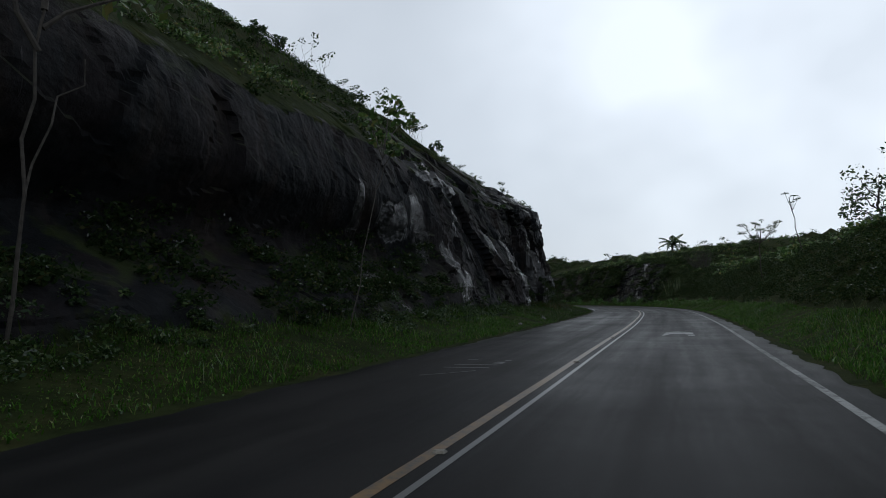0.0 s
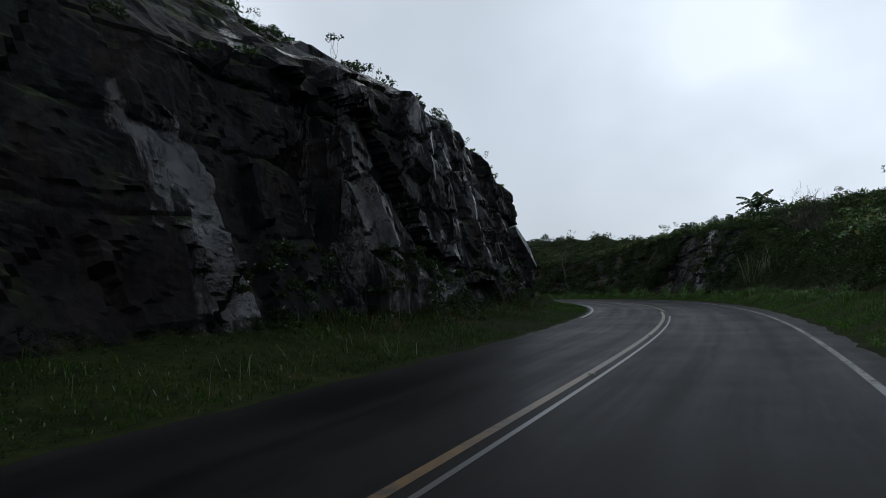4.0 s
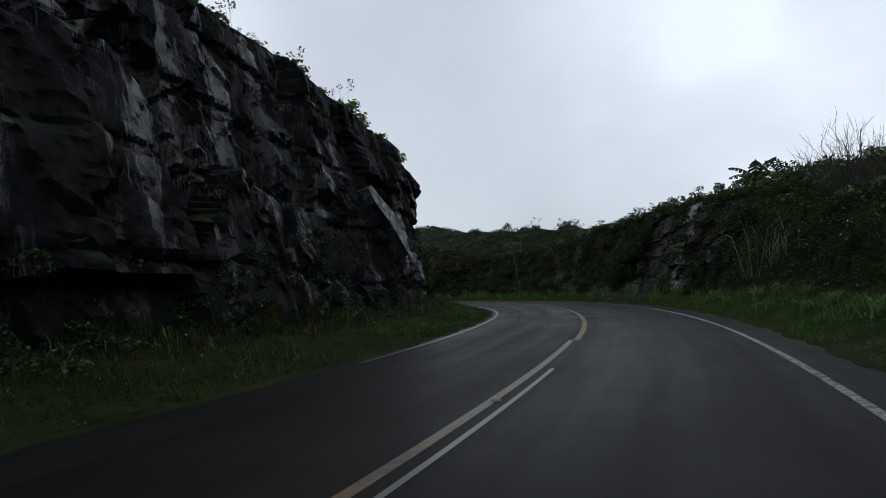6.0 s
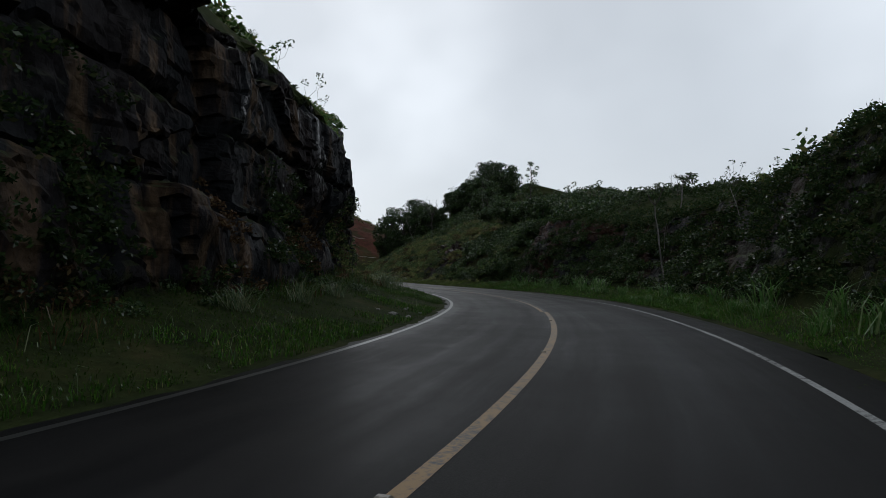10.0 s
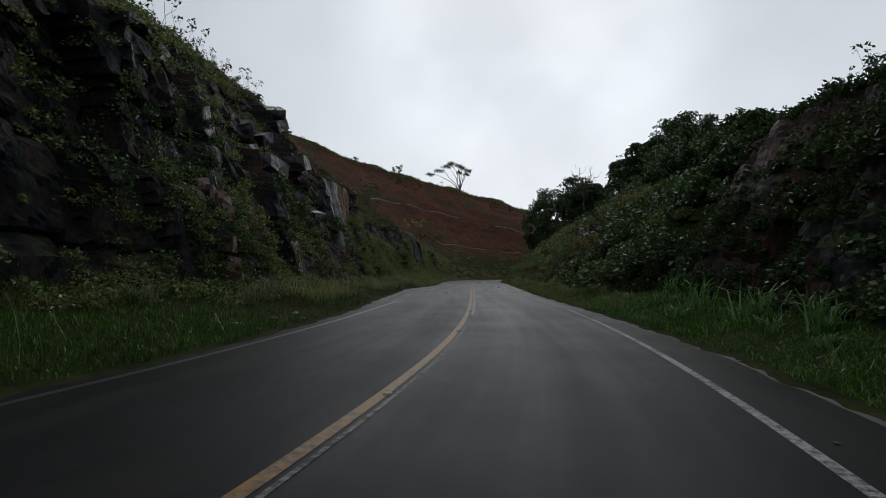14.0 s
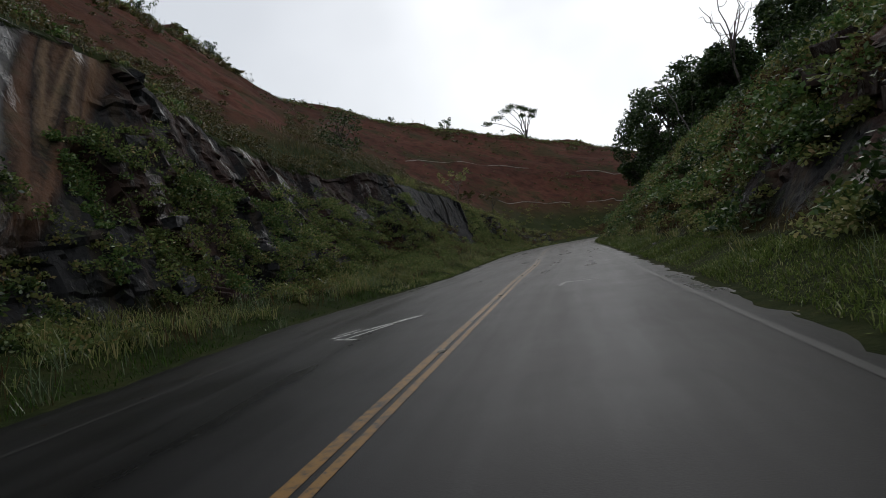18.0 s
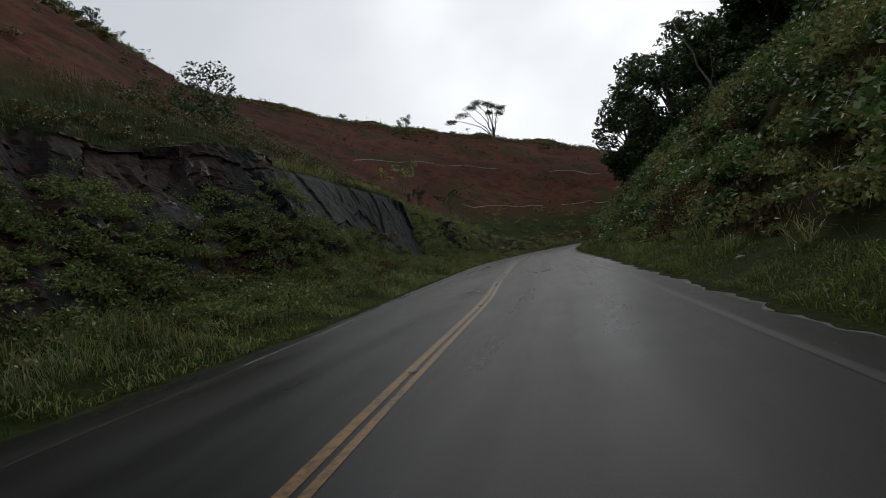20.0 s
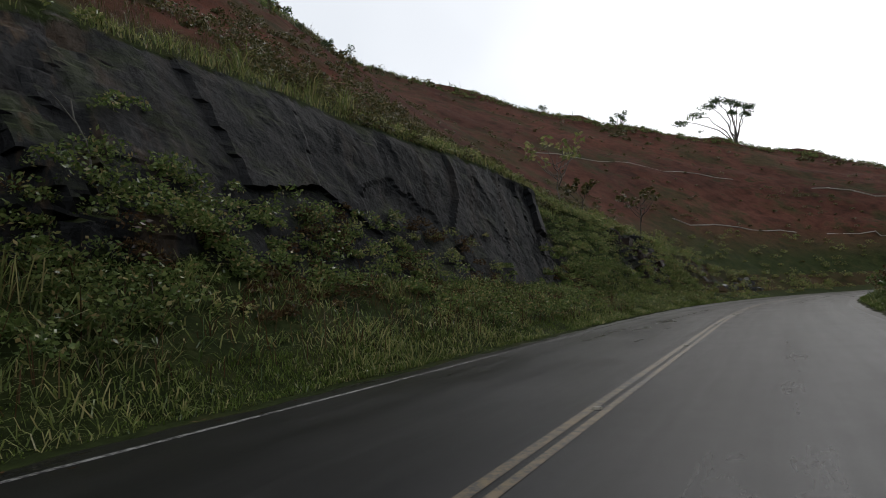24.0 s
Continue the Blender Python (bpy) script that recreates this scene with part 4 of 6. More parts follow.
verge("right", 50000, 142, 255, 0.12, 1.8, 0.13, 0.016, M_LIGHT, "verge_grass", "short yellowish green grass along the shoulder", 1.3)
verge("left", 2200, 0, 120, 1.0, 2.2, 0.4, 0.011, M_PALE, "seed_stalks", "thin pale grass stalks among the verge growth", 1.1, 0.0)
verge("left", 4200, 105, 245, 1.0, 2.5, 0.45, 0.011, M_PALE, "seed_stalks", "thin pale grass stalks among the verge growth", 1.1, -0.2)
verge("right", 5000, 0, 250, 0.9, 2.5, 0.42, 0.011, M_PALE, "seed_stalks", "thin pale grass stalks among the verge growth", 1.1, -0.1)
bushes("left", 300, -4, 60, 1.5, 2.2, 0.30, 90, 0.045, 0.7, mat=M_DARK, label="leafy scrub at the foot of the rock", thresh=-0.05, clump=0.25)
bushes("left", 220, 60, 130, 1.6, 2.2, 0.30, 90, 0.045, 0.7, mat=M_DARK, label="leafy scrub at the foot of the rock", thresh=0.1, clump=0.25)
bushes("left", 900, 120, 205, 1.4, 2.45, 0.40, 100, 0.055, 0.9, mat=M_MOOR, label="leafy scrub at the foot of the rock", clump=0.25)
bushes("left", 420, 171, 206, 1.95, 2.7, 0.42, 120, 0.05, 1.5, mat=M_MOOR, label="weedy growth climbing the rock", thresh=-0.3, clump=0.3)
bushes("left", 620, 186, 250, 1.25, 2.4, 0.42, 130, 0.05, 0.9, mat=M_MOOR, label="green weedy scrub below the rock", clump=0.25, thresh=-0.4)
bushes("left", 240, 186, 250, 1.3, 2.4, 0.34, 110, 0.042, 0.9, mat=M_WEED, label="yellowish weedy scrub below the rock", clump=0.3, thresh=0.0)
bushes("left", 260, 186, 232, 1.4, 2.4, 0.34, 100, 0.045, 0.9, mat=M_RUST, label="withered brown bracken below the rock", clump=0.4, thresh=0.1)
bushes("right", 260, 160, 250, 1.9, 3.4, 0.72, 240, 0.065, 1.5, mat=M_RUST, label="withered brown bracken on the bank", clump=0.25, thresh=0.1)
bushes("right", 700, 165, 250, 1.65, 3.4, 0.5, 110, 0.06, 0.9, mat=M_WEED, label="yellow-green weeds on the steep bank", clump=0.2, thresh=-0.05)
bushes("left", 900, -6, 44, 3.0, 5.0, 0.35, 90, 0.055, 0.8, mat=M_SHADED_FERN, label="low dark scrub on the slope above the rock", thresh=-0.5, clump=0.2)
bushes("left", 500, 0, 34, 3.1, 5.0, 0.4, 80, 0.07, label="green scrub on the slope above the rock")
bushes("left", 420, 30, 70, 3.0, 5.0, 0.35, 60, 0.08, 0.9, label="thin dark scrub among the rock of the slope", mat=M_DARK, thresh=0.15, clump=0.2)
bushes("left", 420, 66, 140, 3.0, 4.0, 0.5, 60, 0.12, label="green scrub on the slope above the rock", thresh=0.0)
bushes("left", 420, 134, 168, 1.75, 2.7, 0.40, 110, 0.060, 1.5, mat=M_DARK, label="leafy creepers over the rock face", thresh=0.0, clump=0.3)
# growth in hollows and at cliff feet: shade is in the leaf colour
bushes("left", 260, 0, 31, 1.85, 2.45, 0.45, 110, 0.06, 1.5, mat=M_SHADED_FERN, label="ferns in the hollow of the rock, leaf colour darkened for shade", thresh=-0.1, clump=0.3)
bushes("left", 240, 40, 92, 1.75, 2.3, 0.34, 100, 0.055, 1.5, mat=M_SHADED_FERN, label="ferns at the foot of the cliff, leaf colour darkened for shade", thresh=0.1, clump=0.3)
bushes("left", 260, 88, 128, 1.9, 2.55, 0.42, 110, 0.06, 1.5, mat=M_SHADED_FERN, label="scrub hanging on the layered rock, leaf colour darkened for shade", thresh=-0.05, clump=0.25)
bushes("left", 160, 88, 128, 1.8, 2.45, 0.36, 100, 0.055, 1.5, mat=M_RUST, label="withered bracken on the layered rock", thresh=0.1, clump=0.35)
bushes("left", 260, 146, 184, 1.4, 2.3, 0.40, 100, 0.055, 1.5, mat=M_BANK, label="yellow-green weeds below the rock", thresh=-0.1, clump=0.3)
bushes("left", 300, 170, 182, 2.0, 2.6, 0.32, 90, 0.05, 1.5, label="leafy creepers over the broken rock", thresh=0.0, clump=0.4)
bushes("left", 700, 150, 240, 3.0, 3.8, 0.4, 90, 0.06, mat=M_OLIVE, label="olive scrub along the brow", thresh=0.0, clump=0.15)
bushes("left", 480, 132, 190, 2.15, 3.2, 0.38, 90, 0.055, 0.95, mat=M_MOOR, label="creepers and scrub over the broken rock", thresh=0.12, clump=0.2)
bushes("left", 900, 136, 192, 3.0, 4.9, 0.45, 80, 0.075, mat=M_OLIVE, label="olive scrub on the slope above the rock", thresh=-0.4, clump=0.2)
bushes("left", 500, 136, 185, 3.0, 4.9, 0.45, 80, 0.075, mat=M_LEAF, label="green scrub on the slope above the rock", thresh=0.0, clump=0.2)
bushes("left", 700, 140, 250, 3.1, 4.2, 0.42, 90, 0.07, mat=M_OLIVE, label="dry scrub on the earth slope", thresh=-0.1)
bushes("left", 900, 195, 290, 3.4, 4.95, 0.38, 60, 0.075, mat=M_OLIVE, label="patches of dry growth on the red earth", thresh=0.05, clump=0.12)
bushes("left", 260, 203, 248, 2.95, 3.12, 0.28, 80, 0.06, mat=M_WEED, label="bright weeds along the brow of the dark slab", thresh=-0.6, clump=0.3)
verge("left", 7000, 203, 256, 2.93, 3.14, 0.30, 0.02, M_WEED, "brow_grass", "pale grass along the brow of the dark slab", 1.0, -0.5)
bushes("left", 900, 200, 310, 4.6, 5.9, 0.7, 24, 0.26, mat=M_OLIVE, label="low growth along the crest of the red hill", thresh=-0.1, clump=0.05)
bushes("right", 1500, 0, 58, 1.9, 3.6, 0.42, 130, 0.042, mat=M_SHADED_FERN, label="dense green scrub on the bank", thresh=-0.7)
# the bank's shade is given here as a darker leaf colour
bushes("right", 1200, 56, 90, 1.9, 3.6, 0.36, 140, 0.038, label="dense scrub on the bank, leaf colour darkened for shade", mat=M_SHADED_FERN, thresh=-0.7)
bushes("right", 800, 54, 92, 2.3, 4.3, 0.5, 110, 0.06, 1.5, label="scrub over the top of the bank, leaf colour darkened for shade", mat=M_SHADED_FERN, thresh=-0.9)
bushes("right", 700, 0, 120, 3.0, 5.0, 0.7, 40, 0.16, label="scrub on the top of the bank")
bushes("right", 900, 97, 150, 2.0, 3.3, 0.46, 120, 0.065, 0.9, label="dark scrub over the rocky bank", mat=M_SHADED_FERN, thresh=-0.3, clump=0.25)
bushes("right", 300, 104, 142, 1.85, 2.7, 0.42, 110, 0.075, 1.5, label="leafy scrub along the foot of the rocky bank", mat=M_DARK, thresh=-0.1, clump=0.3)
bushes("right", 650, 161, 255, 1.9, 3.8, 0.50, 120, 0.075, 0.9, mat=M_BANK, thresh=-0.2, clump=0.22, label="dense leafy scrub on the steep bank")
bushes("right", 170, 163, 255, 1.9, 3.6, 0.85, 330, 0.095, 1.5, mat=M_LEAF, thresh=-0.2, clump=0.3, label="rounded broad-leaved shrubs on the steep bank")
bushes("right", 90, 163, 240, 1.95, 3.6, 0.75, 320, 0.085, 1.5, mat=M_DARK, thresh=-0.2, clump=0.5, label="dark rounded shrubs on the steep bank")
bushes("right", 110, 163, 255, 2.0, 3.8, 0.75, 300, 0.080, 1.5, mat=M_BANK, thresh=-0.2, clump=0.4, label="rounded yellow-green shrubs on the steep bank")
bushes("right", 75, 143, 163, 1.8, 3.3, 0.95, 480, 0.105, 1.5, mat=M_DARK, thresh=-0.9, clump=0.3, label="high wall of dark broad-leaved shrubs")
bushes("right", 40, 144, 163, 1.9, 3.2, 0.85, 400, 0.10, 1.5, mat=M_LEAF, thresh=-0.4, clump=0.5, label="green broad-leaved shrubs among the dark ones")
bushes("right", 500, 160, 255, 2.0, 4.0, 0.45, 70, 0.07, 0.75, label="dry olive scrub on the steep bank", mat=M_OLIVE, clump=0.2, thresh=0.0)
bushes("right", 700, 140, 255, 3.4, 5.0, 0.9, 50, 0.18, label="thick scrub above the bank", mat=M_DARK)
bushes("right", 1500, 80, 165, 2.9, 5.0, 0.5, 80, 0.075, 0.9, label="dark low scrub over the top of the bank", mat=M_SHADED_FERN, thresh=-0.6)
bushes("right", 420, 163, 215, 1.95, 4.0, 0.48, 100, 0.07, 0.9, label="green scrub on the bank", mat=M_LEAF, thresh=-0.1, clump=0.25)
verge("right", 22000, 165, 250, 1.8, 3.5, 0.28, 0.022, M_WEED, "bank_grass", "long yellowish grass among the scrub of the bank", 2.0, -0.2, 0.3)
verge("right", 9000, 165, 250, 1.8, 3.3, 0.28, 0.020, M_RUST, "dead_grass", "withered brown grass among the scrub of the bank", 1.8, 0.1, 0.4)
verge("left", 9000, 138, 250, 1.1, 2.3, 0.38, 0.016, M_RUST, "dead_grass", "withered brown grass among the scrub below the rock", 1.0, 0.0, 0.4)
bushes("left", 2400, 176, 312, 4.88, 5.10, 0.50, 44, 0.11, mat=M_MOOR, label="dark low growth along the crest of the hill", thresh=-0.9)
verge("left", 9000, 170, 310, 4.8, 5.15, 0.7, 0.05, M_OLIVE, "crest_grass", "fringe of dry grass along the crest of the hill", 0.6)
bushes("left", 700, 236, 300, 1.1, 3.4, 0.5, 60, 0.085, 0.9, mat=M_BANK, label="olive scrub at the foot of the red hill", thresh=-0.2, clump=0.15)
bushes("left", 500, 236, 310, 2.6, 5.0, 0.45, 30, 0.11, 0.9, mat=M_OLIVE, label="dry tufts scattered over the red hill", thresh=0.2, clump=0.1)


def litter(s0, s1, d0, d1, count, mat, label):
    """Fallen leaves lying flat along the edge of the asphalt."""
    s, d = rng.uniform(s0, s1, count), rng.uniform(d0, d1, count)
    x, y = on_road(s, d)
    q = leaf_quads(np.stack([x, y, np.full(count, 0.012)], 1), rng.uniform(0.02, 0.06, count), 0.0)
    q[:, :, 2] = 0.012 + 0.25 * np.abs(q[:, :, 2] - 0.012)
    return tagged(poly_object("fallen_leaves", q, mat), label, "leaves", kind="stuff")


bushes("left", 420, 227, 262, 2.1, 3.3, 0.40, 110, 0.05, 0.35, mat=M_MOOR, label="olive scrub over the green shoulder of the hill", thresh=-0.4, clump=0.3)
bushes("left", 160, 227, 250, 2.5, 3.25, 0.32, 110, 0.045, 0.7, mat=M_WEED, label="bright weeds over the green shoulder of the hill", thresh=0.0, clump=0.3)
bushes("right", 240, 90.5, 100, 1.95, 2.95, 0.42, 110, 0.055, 1.5, mat=M_SHADED_FERN, label="creepers hanging over the black rock, leaf colour darkened for shade", thresh=-0.2, clump=0.3)
bushes("right", 90, 82, 87, 1.95, 2.95, 0.38, 110, 0.055, 1.5, mat=M_SHADED_FERN, label="creepers hanging over the black rock, leaf colour darkened for shade", thresh=-0.1, clump=0.3)
litter(140, 232, -5.0, -4.0, 900, M_RUST, "fallen brown leaves along the shoulder")
litter(60, 232, -4.6, -3.7, 500, M_LIGHT, "fallen pale leaves along the edge of the road")
litter(100, 232, 3.4, 4.3, 500, M_RUST, "fallen brown leaves along the edge of the road")
verge("left", 14000, -4, 140, 1.55, 2.1, 0.26, 0.02, M_TURF, "foot_grass", "rough grass along the foot of the rock, dimmed in colour", 1.2, -0.4, 0.4)
verge("left", 5000, 40, 140, 1.5, 2.1, 0.30, 0.018, M_RUST, "dead_grass", "withered brown grass along the foot of the rock", 1.2, 0.0, 0.4)



# ---- trees and shrubs
def tube(bm, pts, radii, n=6):
    """A tapered limb through the points."""
    rings = []
    for i, p in enumerate(pts):
        p = Vector(p)
        a = Vector(pts[max(i - 1, 0)])
        b = Vector(pts[min(i + 1, len(pts) - 1)])
        q = (b - a).to_track_quat("Z", "Y")
        rings.append([bm.verts.new(p + q @ Vector((math.cos(2 * math.pi * k / n) * radii[i], math.sin(2 * math.pi * k / n) * radii[i], 0))) for k in range(n)])
    for r0, r1 in zip(rings, rings[1:]):
        for k in range(n):
            bm.faces.new((r0[k], r0[(k + 1) % n], r1[(k + 1) % n], r1[k]))
    bm.faces.new(rings[-1])
    bm.faces.new(rings[0][::-1])


def part(name, bm, mat, parent, label=""):
    me = bpy.data.meshes.new(name)
    bm.to_mesh(me)
    bm.free()
    me.materials.append(mat)
    ob = new(name, me)
    ob.parent = parent
    return tagged(ob, label)


def limb(name, pts, r0, r1, mat, parent, n=6, label=""):
    bm = bmesh.new()
    k = len(pts) - 1
    tube(bm, pts, [r0 + (r1 - r0) * i / k for i in range(k + 1)], n)
    return part(name, bm, mat, parent, label)


def bent(a, b, sag=0.0, n=5, wob=0.05):
    """Points from a to b with a bow and small bends."""
    a, b = Vector(a), Vector(b)
    ln = (b - a).length
    out = []
    for i in range(n + 1):
        t = i / n
        p = a.lerp(b, t) + Vector((0, 0, sag * ln * math.sin(math.pi * t)))
        if 0 < i < n:
            p += Vector(rng.normal(0, wob * ln / n, 3))
        out.append(p)
    return out


def root(name, place, label, category, group=""):
    ob = new(name)
    ob.location = place
    ob.empty_display_size = 0.2
    return tagged(ob, label, category, group)


def cloud(centres, radii, count, leaf, flat=0.75):
    """Leaves about several centres, denser towards the outside of each."""
    out = []
    for c, r in zip(centres, radii):
        d = rand_dirs(count)
        d[:, 2] *= flat
        out.append(np.array(c) + d * (r * rng.uniform(0.35, 1.0, (count, 1)) ** 0.6))
    pos = np.concatenate(out)
    return leaf_quads(pos, leaf * rng.uniform(0.6, 1.4, len(pos)))


def leafy_tree(place, height, spread, label, leaf=0.16, clusters=16, count=110, mat=None, bark=None, low=0.35, name="tree", group=""):
    """A broad-leaved tree: trunk, limbs, and a crown of many uneven clusters."""
    t = root(name, place, label, "tree", group)
    top = Vector((rng.normal(0, 0.06) * height, rng.normal(0, 0.06) * height, height * 0.72))
    limb("trunk", bent((0, 0, -0.3), top, 0, 6, 0.12), 0.028 * height + 0.02, 0.008 * height, bark or M_TWIG, t, 8)
    cs, rs = [], []
    for k in range(clusters):
        a = k * 2.4 + rng.normal(0, 0.3)
        f = rng.uniform(low, 1.0)
        rad = spread * math.sqrt(max(0.05, 1 - ((f - 0.58) / 0.46) ** 2)) * rng.uniform(0.45, 0.95)
        c = Vector((math.cos(a) * rad, math.sin(a) * rad, height * f * 0.98))
        cs.append(c)
        rs.append(spread * rng.uniform(0.26, 0.44) * (0.72 if clusters > 50 else 1))
        if k % 2 == 0:
            s0 = top * min(0.92, max(0.35, f * 0.8))
            limb("branch", bent(s0, c, 0.06, 4, 0.2), 0.010 * height + 0.008, 0.006, bark or M_TWIG, t, 5)
    for k in range(0, clusters, 4):
        poly_object("crown", cloud(cs[k:k + 4], rs[k:k + 4], count, leaf), mat or M_DARK, parent=t)
    return t


def whorl(at, size, n=8, droop=0.6):
    """Umbrella of big lobed leaves, each a fan of long lobes on a stalk."""
    q = []
    at = np.array(at)
    for k in range(n):
        a = 2 * math.pi * k / n + rng.normal(0, 0.2)
        out = np.array((math.cos(a), math.sin(a), rng.uniform(-0.35, 0.35)))
        c = at + out * size * rng.uniform(0.45, 0.75)
        sx = np.array((-math.sin(a), math.cos(a), 0))
        q.append([at - sx * 0.012, at + sx * 0.012, c + sx * 0.012, c - sx * 0.012])
        for j in range(8):
            b = -2.2 + 4.4 * j / 7
            d = out * math.cos(b) + sx * math.sin(b)
            d = d * size * rng.uniform(0.38, 0.55)
            tip = c + d + np.array((0, 0, -droop * size * 0.4))
            w = np.cross(d, (0, 0, 1.0))
            w = w / (np.linalg.norm(w) + 1e-9) * size * 0.075
            m = c + d * 0.6 + np.array((0, 0, -droop * size * 0.1))
            q.append([c, m + w, tip, m - w])
    return np.array(q)


def cecropia(place, height, lean=(0, 0), heads=3, size=0.7, label="slender pale-trunked tree with umbrella leaves", trunk_r=0.05, reach=0.0):
    t = root("cecropia_tree", place, label, "tree", "umbrella-leaved trees")
    top = Vector((lean[0], lean[1], height * 0.86))
    limb("trunk", bent((0, 0, -0.3), top, 0, 6, 0.10), trunk_r, trunk_r * 0.55, M_TWIG if reach else M_BARK, t, 7)
    for k in range(heads):
        a = 2.4 * k + rng.normal(0, 0.4)
        r = (0.0 if heads == 1 else rng.uniform(0.5, 1.2) * (reach or size * 1.2))
        tip = top + Vector((math.cos(a) * r, math.sin(a) * r, height * (rng.uniform(-0.06, 0.17) if reach else 0.14 * rng.uniform(0.5, 1.1))))
        limb("branch", bent(top * (0.78 if reach else 0.93), tip, -0.12, 4, 0.08), trunk_r * 0.5, trunk_r * 0.3, M_TWIG, t, 5)
        poly_object("leaf_whorl", whorl(tip, size), M_DARK, parent=t)
    return t


def bare_shrub(place, height, spread, stems, label, name="bare_shrub", mat=None, toward=(0, 0)):
    t = root(name, place, label, "shrub")
    for k in range(stems):
        a = rng.uniform(0, 2 * math.pi)
        r = spread * math.sqrt(rng.random())
        h = height * rng.uniform(0.6, 1.0) * (1 - 0.35 * (r / spread) ** 2)
        b0 = Vector((math.cos(a) * r * 0.18, math.sin(a) * r * 0.18, -0.1))
        tip = Vector((math.cos(a) * r + toward[0] * h, math.sin(a) * r + toward[1] * h, h))
        pts = bent(b0, tip, 0.04, 5, 0.25)
        bm = bmesh.new()
        tube(bm, pts, [0.016 - 0.0024 * i for i in range(6)], 4)
        for j in range(3):
            p = pts[2 + j]
            q = p + Vector(rng.normal(0, 0.16 * height * 0.5, 3)) + Vector((0, 0, height * 0.13))
            tube(bm, [p, p.lerp(q, 0.5) + Vector(rng.normal(0, 0.02, 3)), q], (0.008, 0.006, 0.003), 4)
        part("stem", bm, mat or M_TWIG, t)
    return t


# small shrubs for the brows and ridges: four made, then copied
def small_shrub(kind):
    t = root("shrub", (0, 0, -60), "small dark leafy shrub standing on the brow", "shrub", "shrubs along the brows")
    h = (0.9, 1.5, 1.1, 2.0)[kind]
    n = (7, 5, 8, 5)[kind]
    tips = []
    for k in range(n):
        a = 2 * math.pi * k / n + rng.normal(0, 0.4)
        r = h * rng.uniform(0.15, 0.5)
        tip = Vector((math.cos(a) * r, math.sin(a) * r, h * rng.uniform(0.6, 1.0)))
        limb("stem", bent((0, 0, -0.15), tip, 0.02, 4, 0.3), 0.014, 0.005, M_TWIG, t, 4)
        tips.append(tip)
    poly_object("crown", cloud(tips, [h * (0.24, 0.17, 0.28, 0.14)[kind]] * n, (34, 22, 40, 16)[kind], 0.085, 0.8), M_DARK, parent=t)
    return t


protos = [small_shrub(k) for k in range(4)]


def plant(side, s, d, kind, size):
    p = ground_at(side, s, d)
    ob = copy_thing(protos[kind], Matrix.Translation(p) @ Matrix.Rotation(rng.uniform(0, 6.28), 4, "Z"))
    ob.scale = (size, size, size * rng.uniform(0.85, 1.2))
    return ob


for s in np.arange(4, 60, 1.5):
    plant("left", s + rng.uniform(-1, 1), rng.uniform(16, 34), int(rng.integers(4)), rng.uniform(0.7, 1.5))
for s in np.arange(44, 84, 1.9):
    plant("left", s + rng.uniform(-0.5, 0.5), float(np.interp(s, (44, 55, 62, 75, 84), (13, 10.5, 10.6, 11.2, 10.2))) + rng.uniform(0, 0.8), int(rng.integers(4)), rng.uniform(0.35, 0.75))
for s in np.arange(84, 132, 3.2):
    plant("left", s, float(np.interp(s, (84, 95, 114, 132), (10.2, 9.6, 9.9, 10.4))) + rng.uniform(0, 0.7), int(rng.integers(4)), rng.uniform(0.4, 0.9))
for s, d, k, z in ((146.5, 13.3, 3, 0.95), (149.5, 13.2, 3, 0.85), (151.5, 13.4, 3, 0.9), (154, 13.4, 1, 0.8), (157.4, 13, 3, 0.75), (159, 13.2, 0, 1.0), (163, 13, 1, 0.7), (136, 11, 2, 0.8)):
    plant("left", s, d, k, z)
for s in np.arange(176, 250, 3.0):
    plant("left", s, rng.uniform(33, 38), int(rng.integers(4)), rng.uniform(0.6, 1.3))
for s in np.arange(225, 305, 6.0):
    plant("left", s, float(np.interp(s, (225, 244, 258, 272, 285, 303), (36, 45, 74, 57, 54, 66))) + rng.uniform(-2, 2), int(rng.integers(4)), rng.uniform(0.7, 1.5))
for s in np.arange(12, 84, 1.5):
    plant("right", s, -rng.uniform(10, 20), int(rng.integers(4)), rng.uniform(0.4, 0.9) * (0.35 if s > 54 else 1.0))
for s in np.arange(78, 146, 1.1):
    plant("right", s, -rng.uniform(9.8, 13), int(rng.integers(4)), rng.uniform(0.3, 0.7) * (0.6 if 108 < s < 130 else 1.2 if 86 < s < 99 else 1.0))
for s in np.arange(84, 150, 2.4):
    plant("right", s, -rng.uniform(14, 26), int(rng.integers(4)), rng.uniform(0.7, 1.4))
for s in np.arange(150, 240, 1.9):
    plant("right", s, -rng.uniform(11, 24), int(rng.integers(4)), rng.uniform(0.8, 1.6))
for t in protos:
    for o in (*t.children_recursive, t):
        bpy.data.objects.remove(o)

# the trees that stand out
t1 = root("tree", ground_at("left", 6.6, 6.9), "leaning dark-barked tree with a thin dark crown before the rock", "tree")
limb("trunk", bent((0, 0, -0.2), (-0.1, 0.6, 5.2), 0.03, 7, 0.04), 0.034, 0.022, M_TWIG, t1, 8)
limb("branch", bent((-0.08, 0.5, 4.5), (-0.6, -0.2, 6.4), 0.05, 4, 0.1), 0.05, 0.02, M_TWIG, t1, 6)
limb("branch", bent((-0.1, 0.58, 4.9), (0.4, 1.9, 5.9), 0.05, 4, 0.1), 0.045, 0.015, M_TWIG, t1, 6)
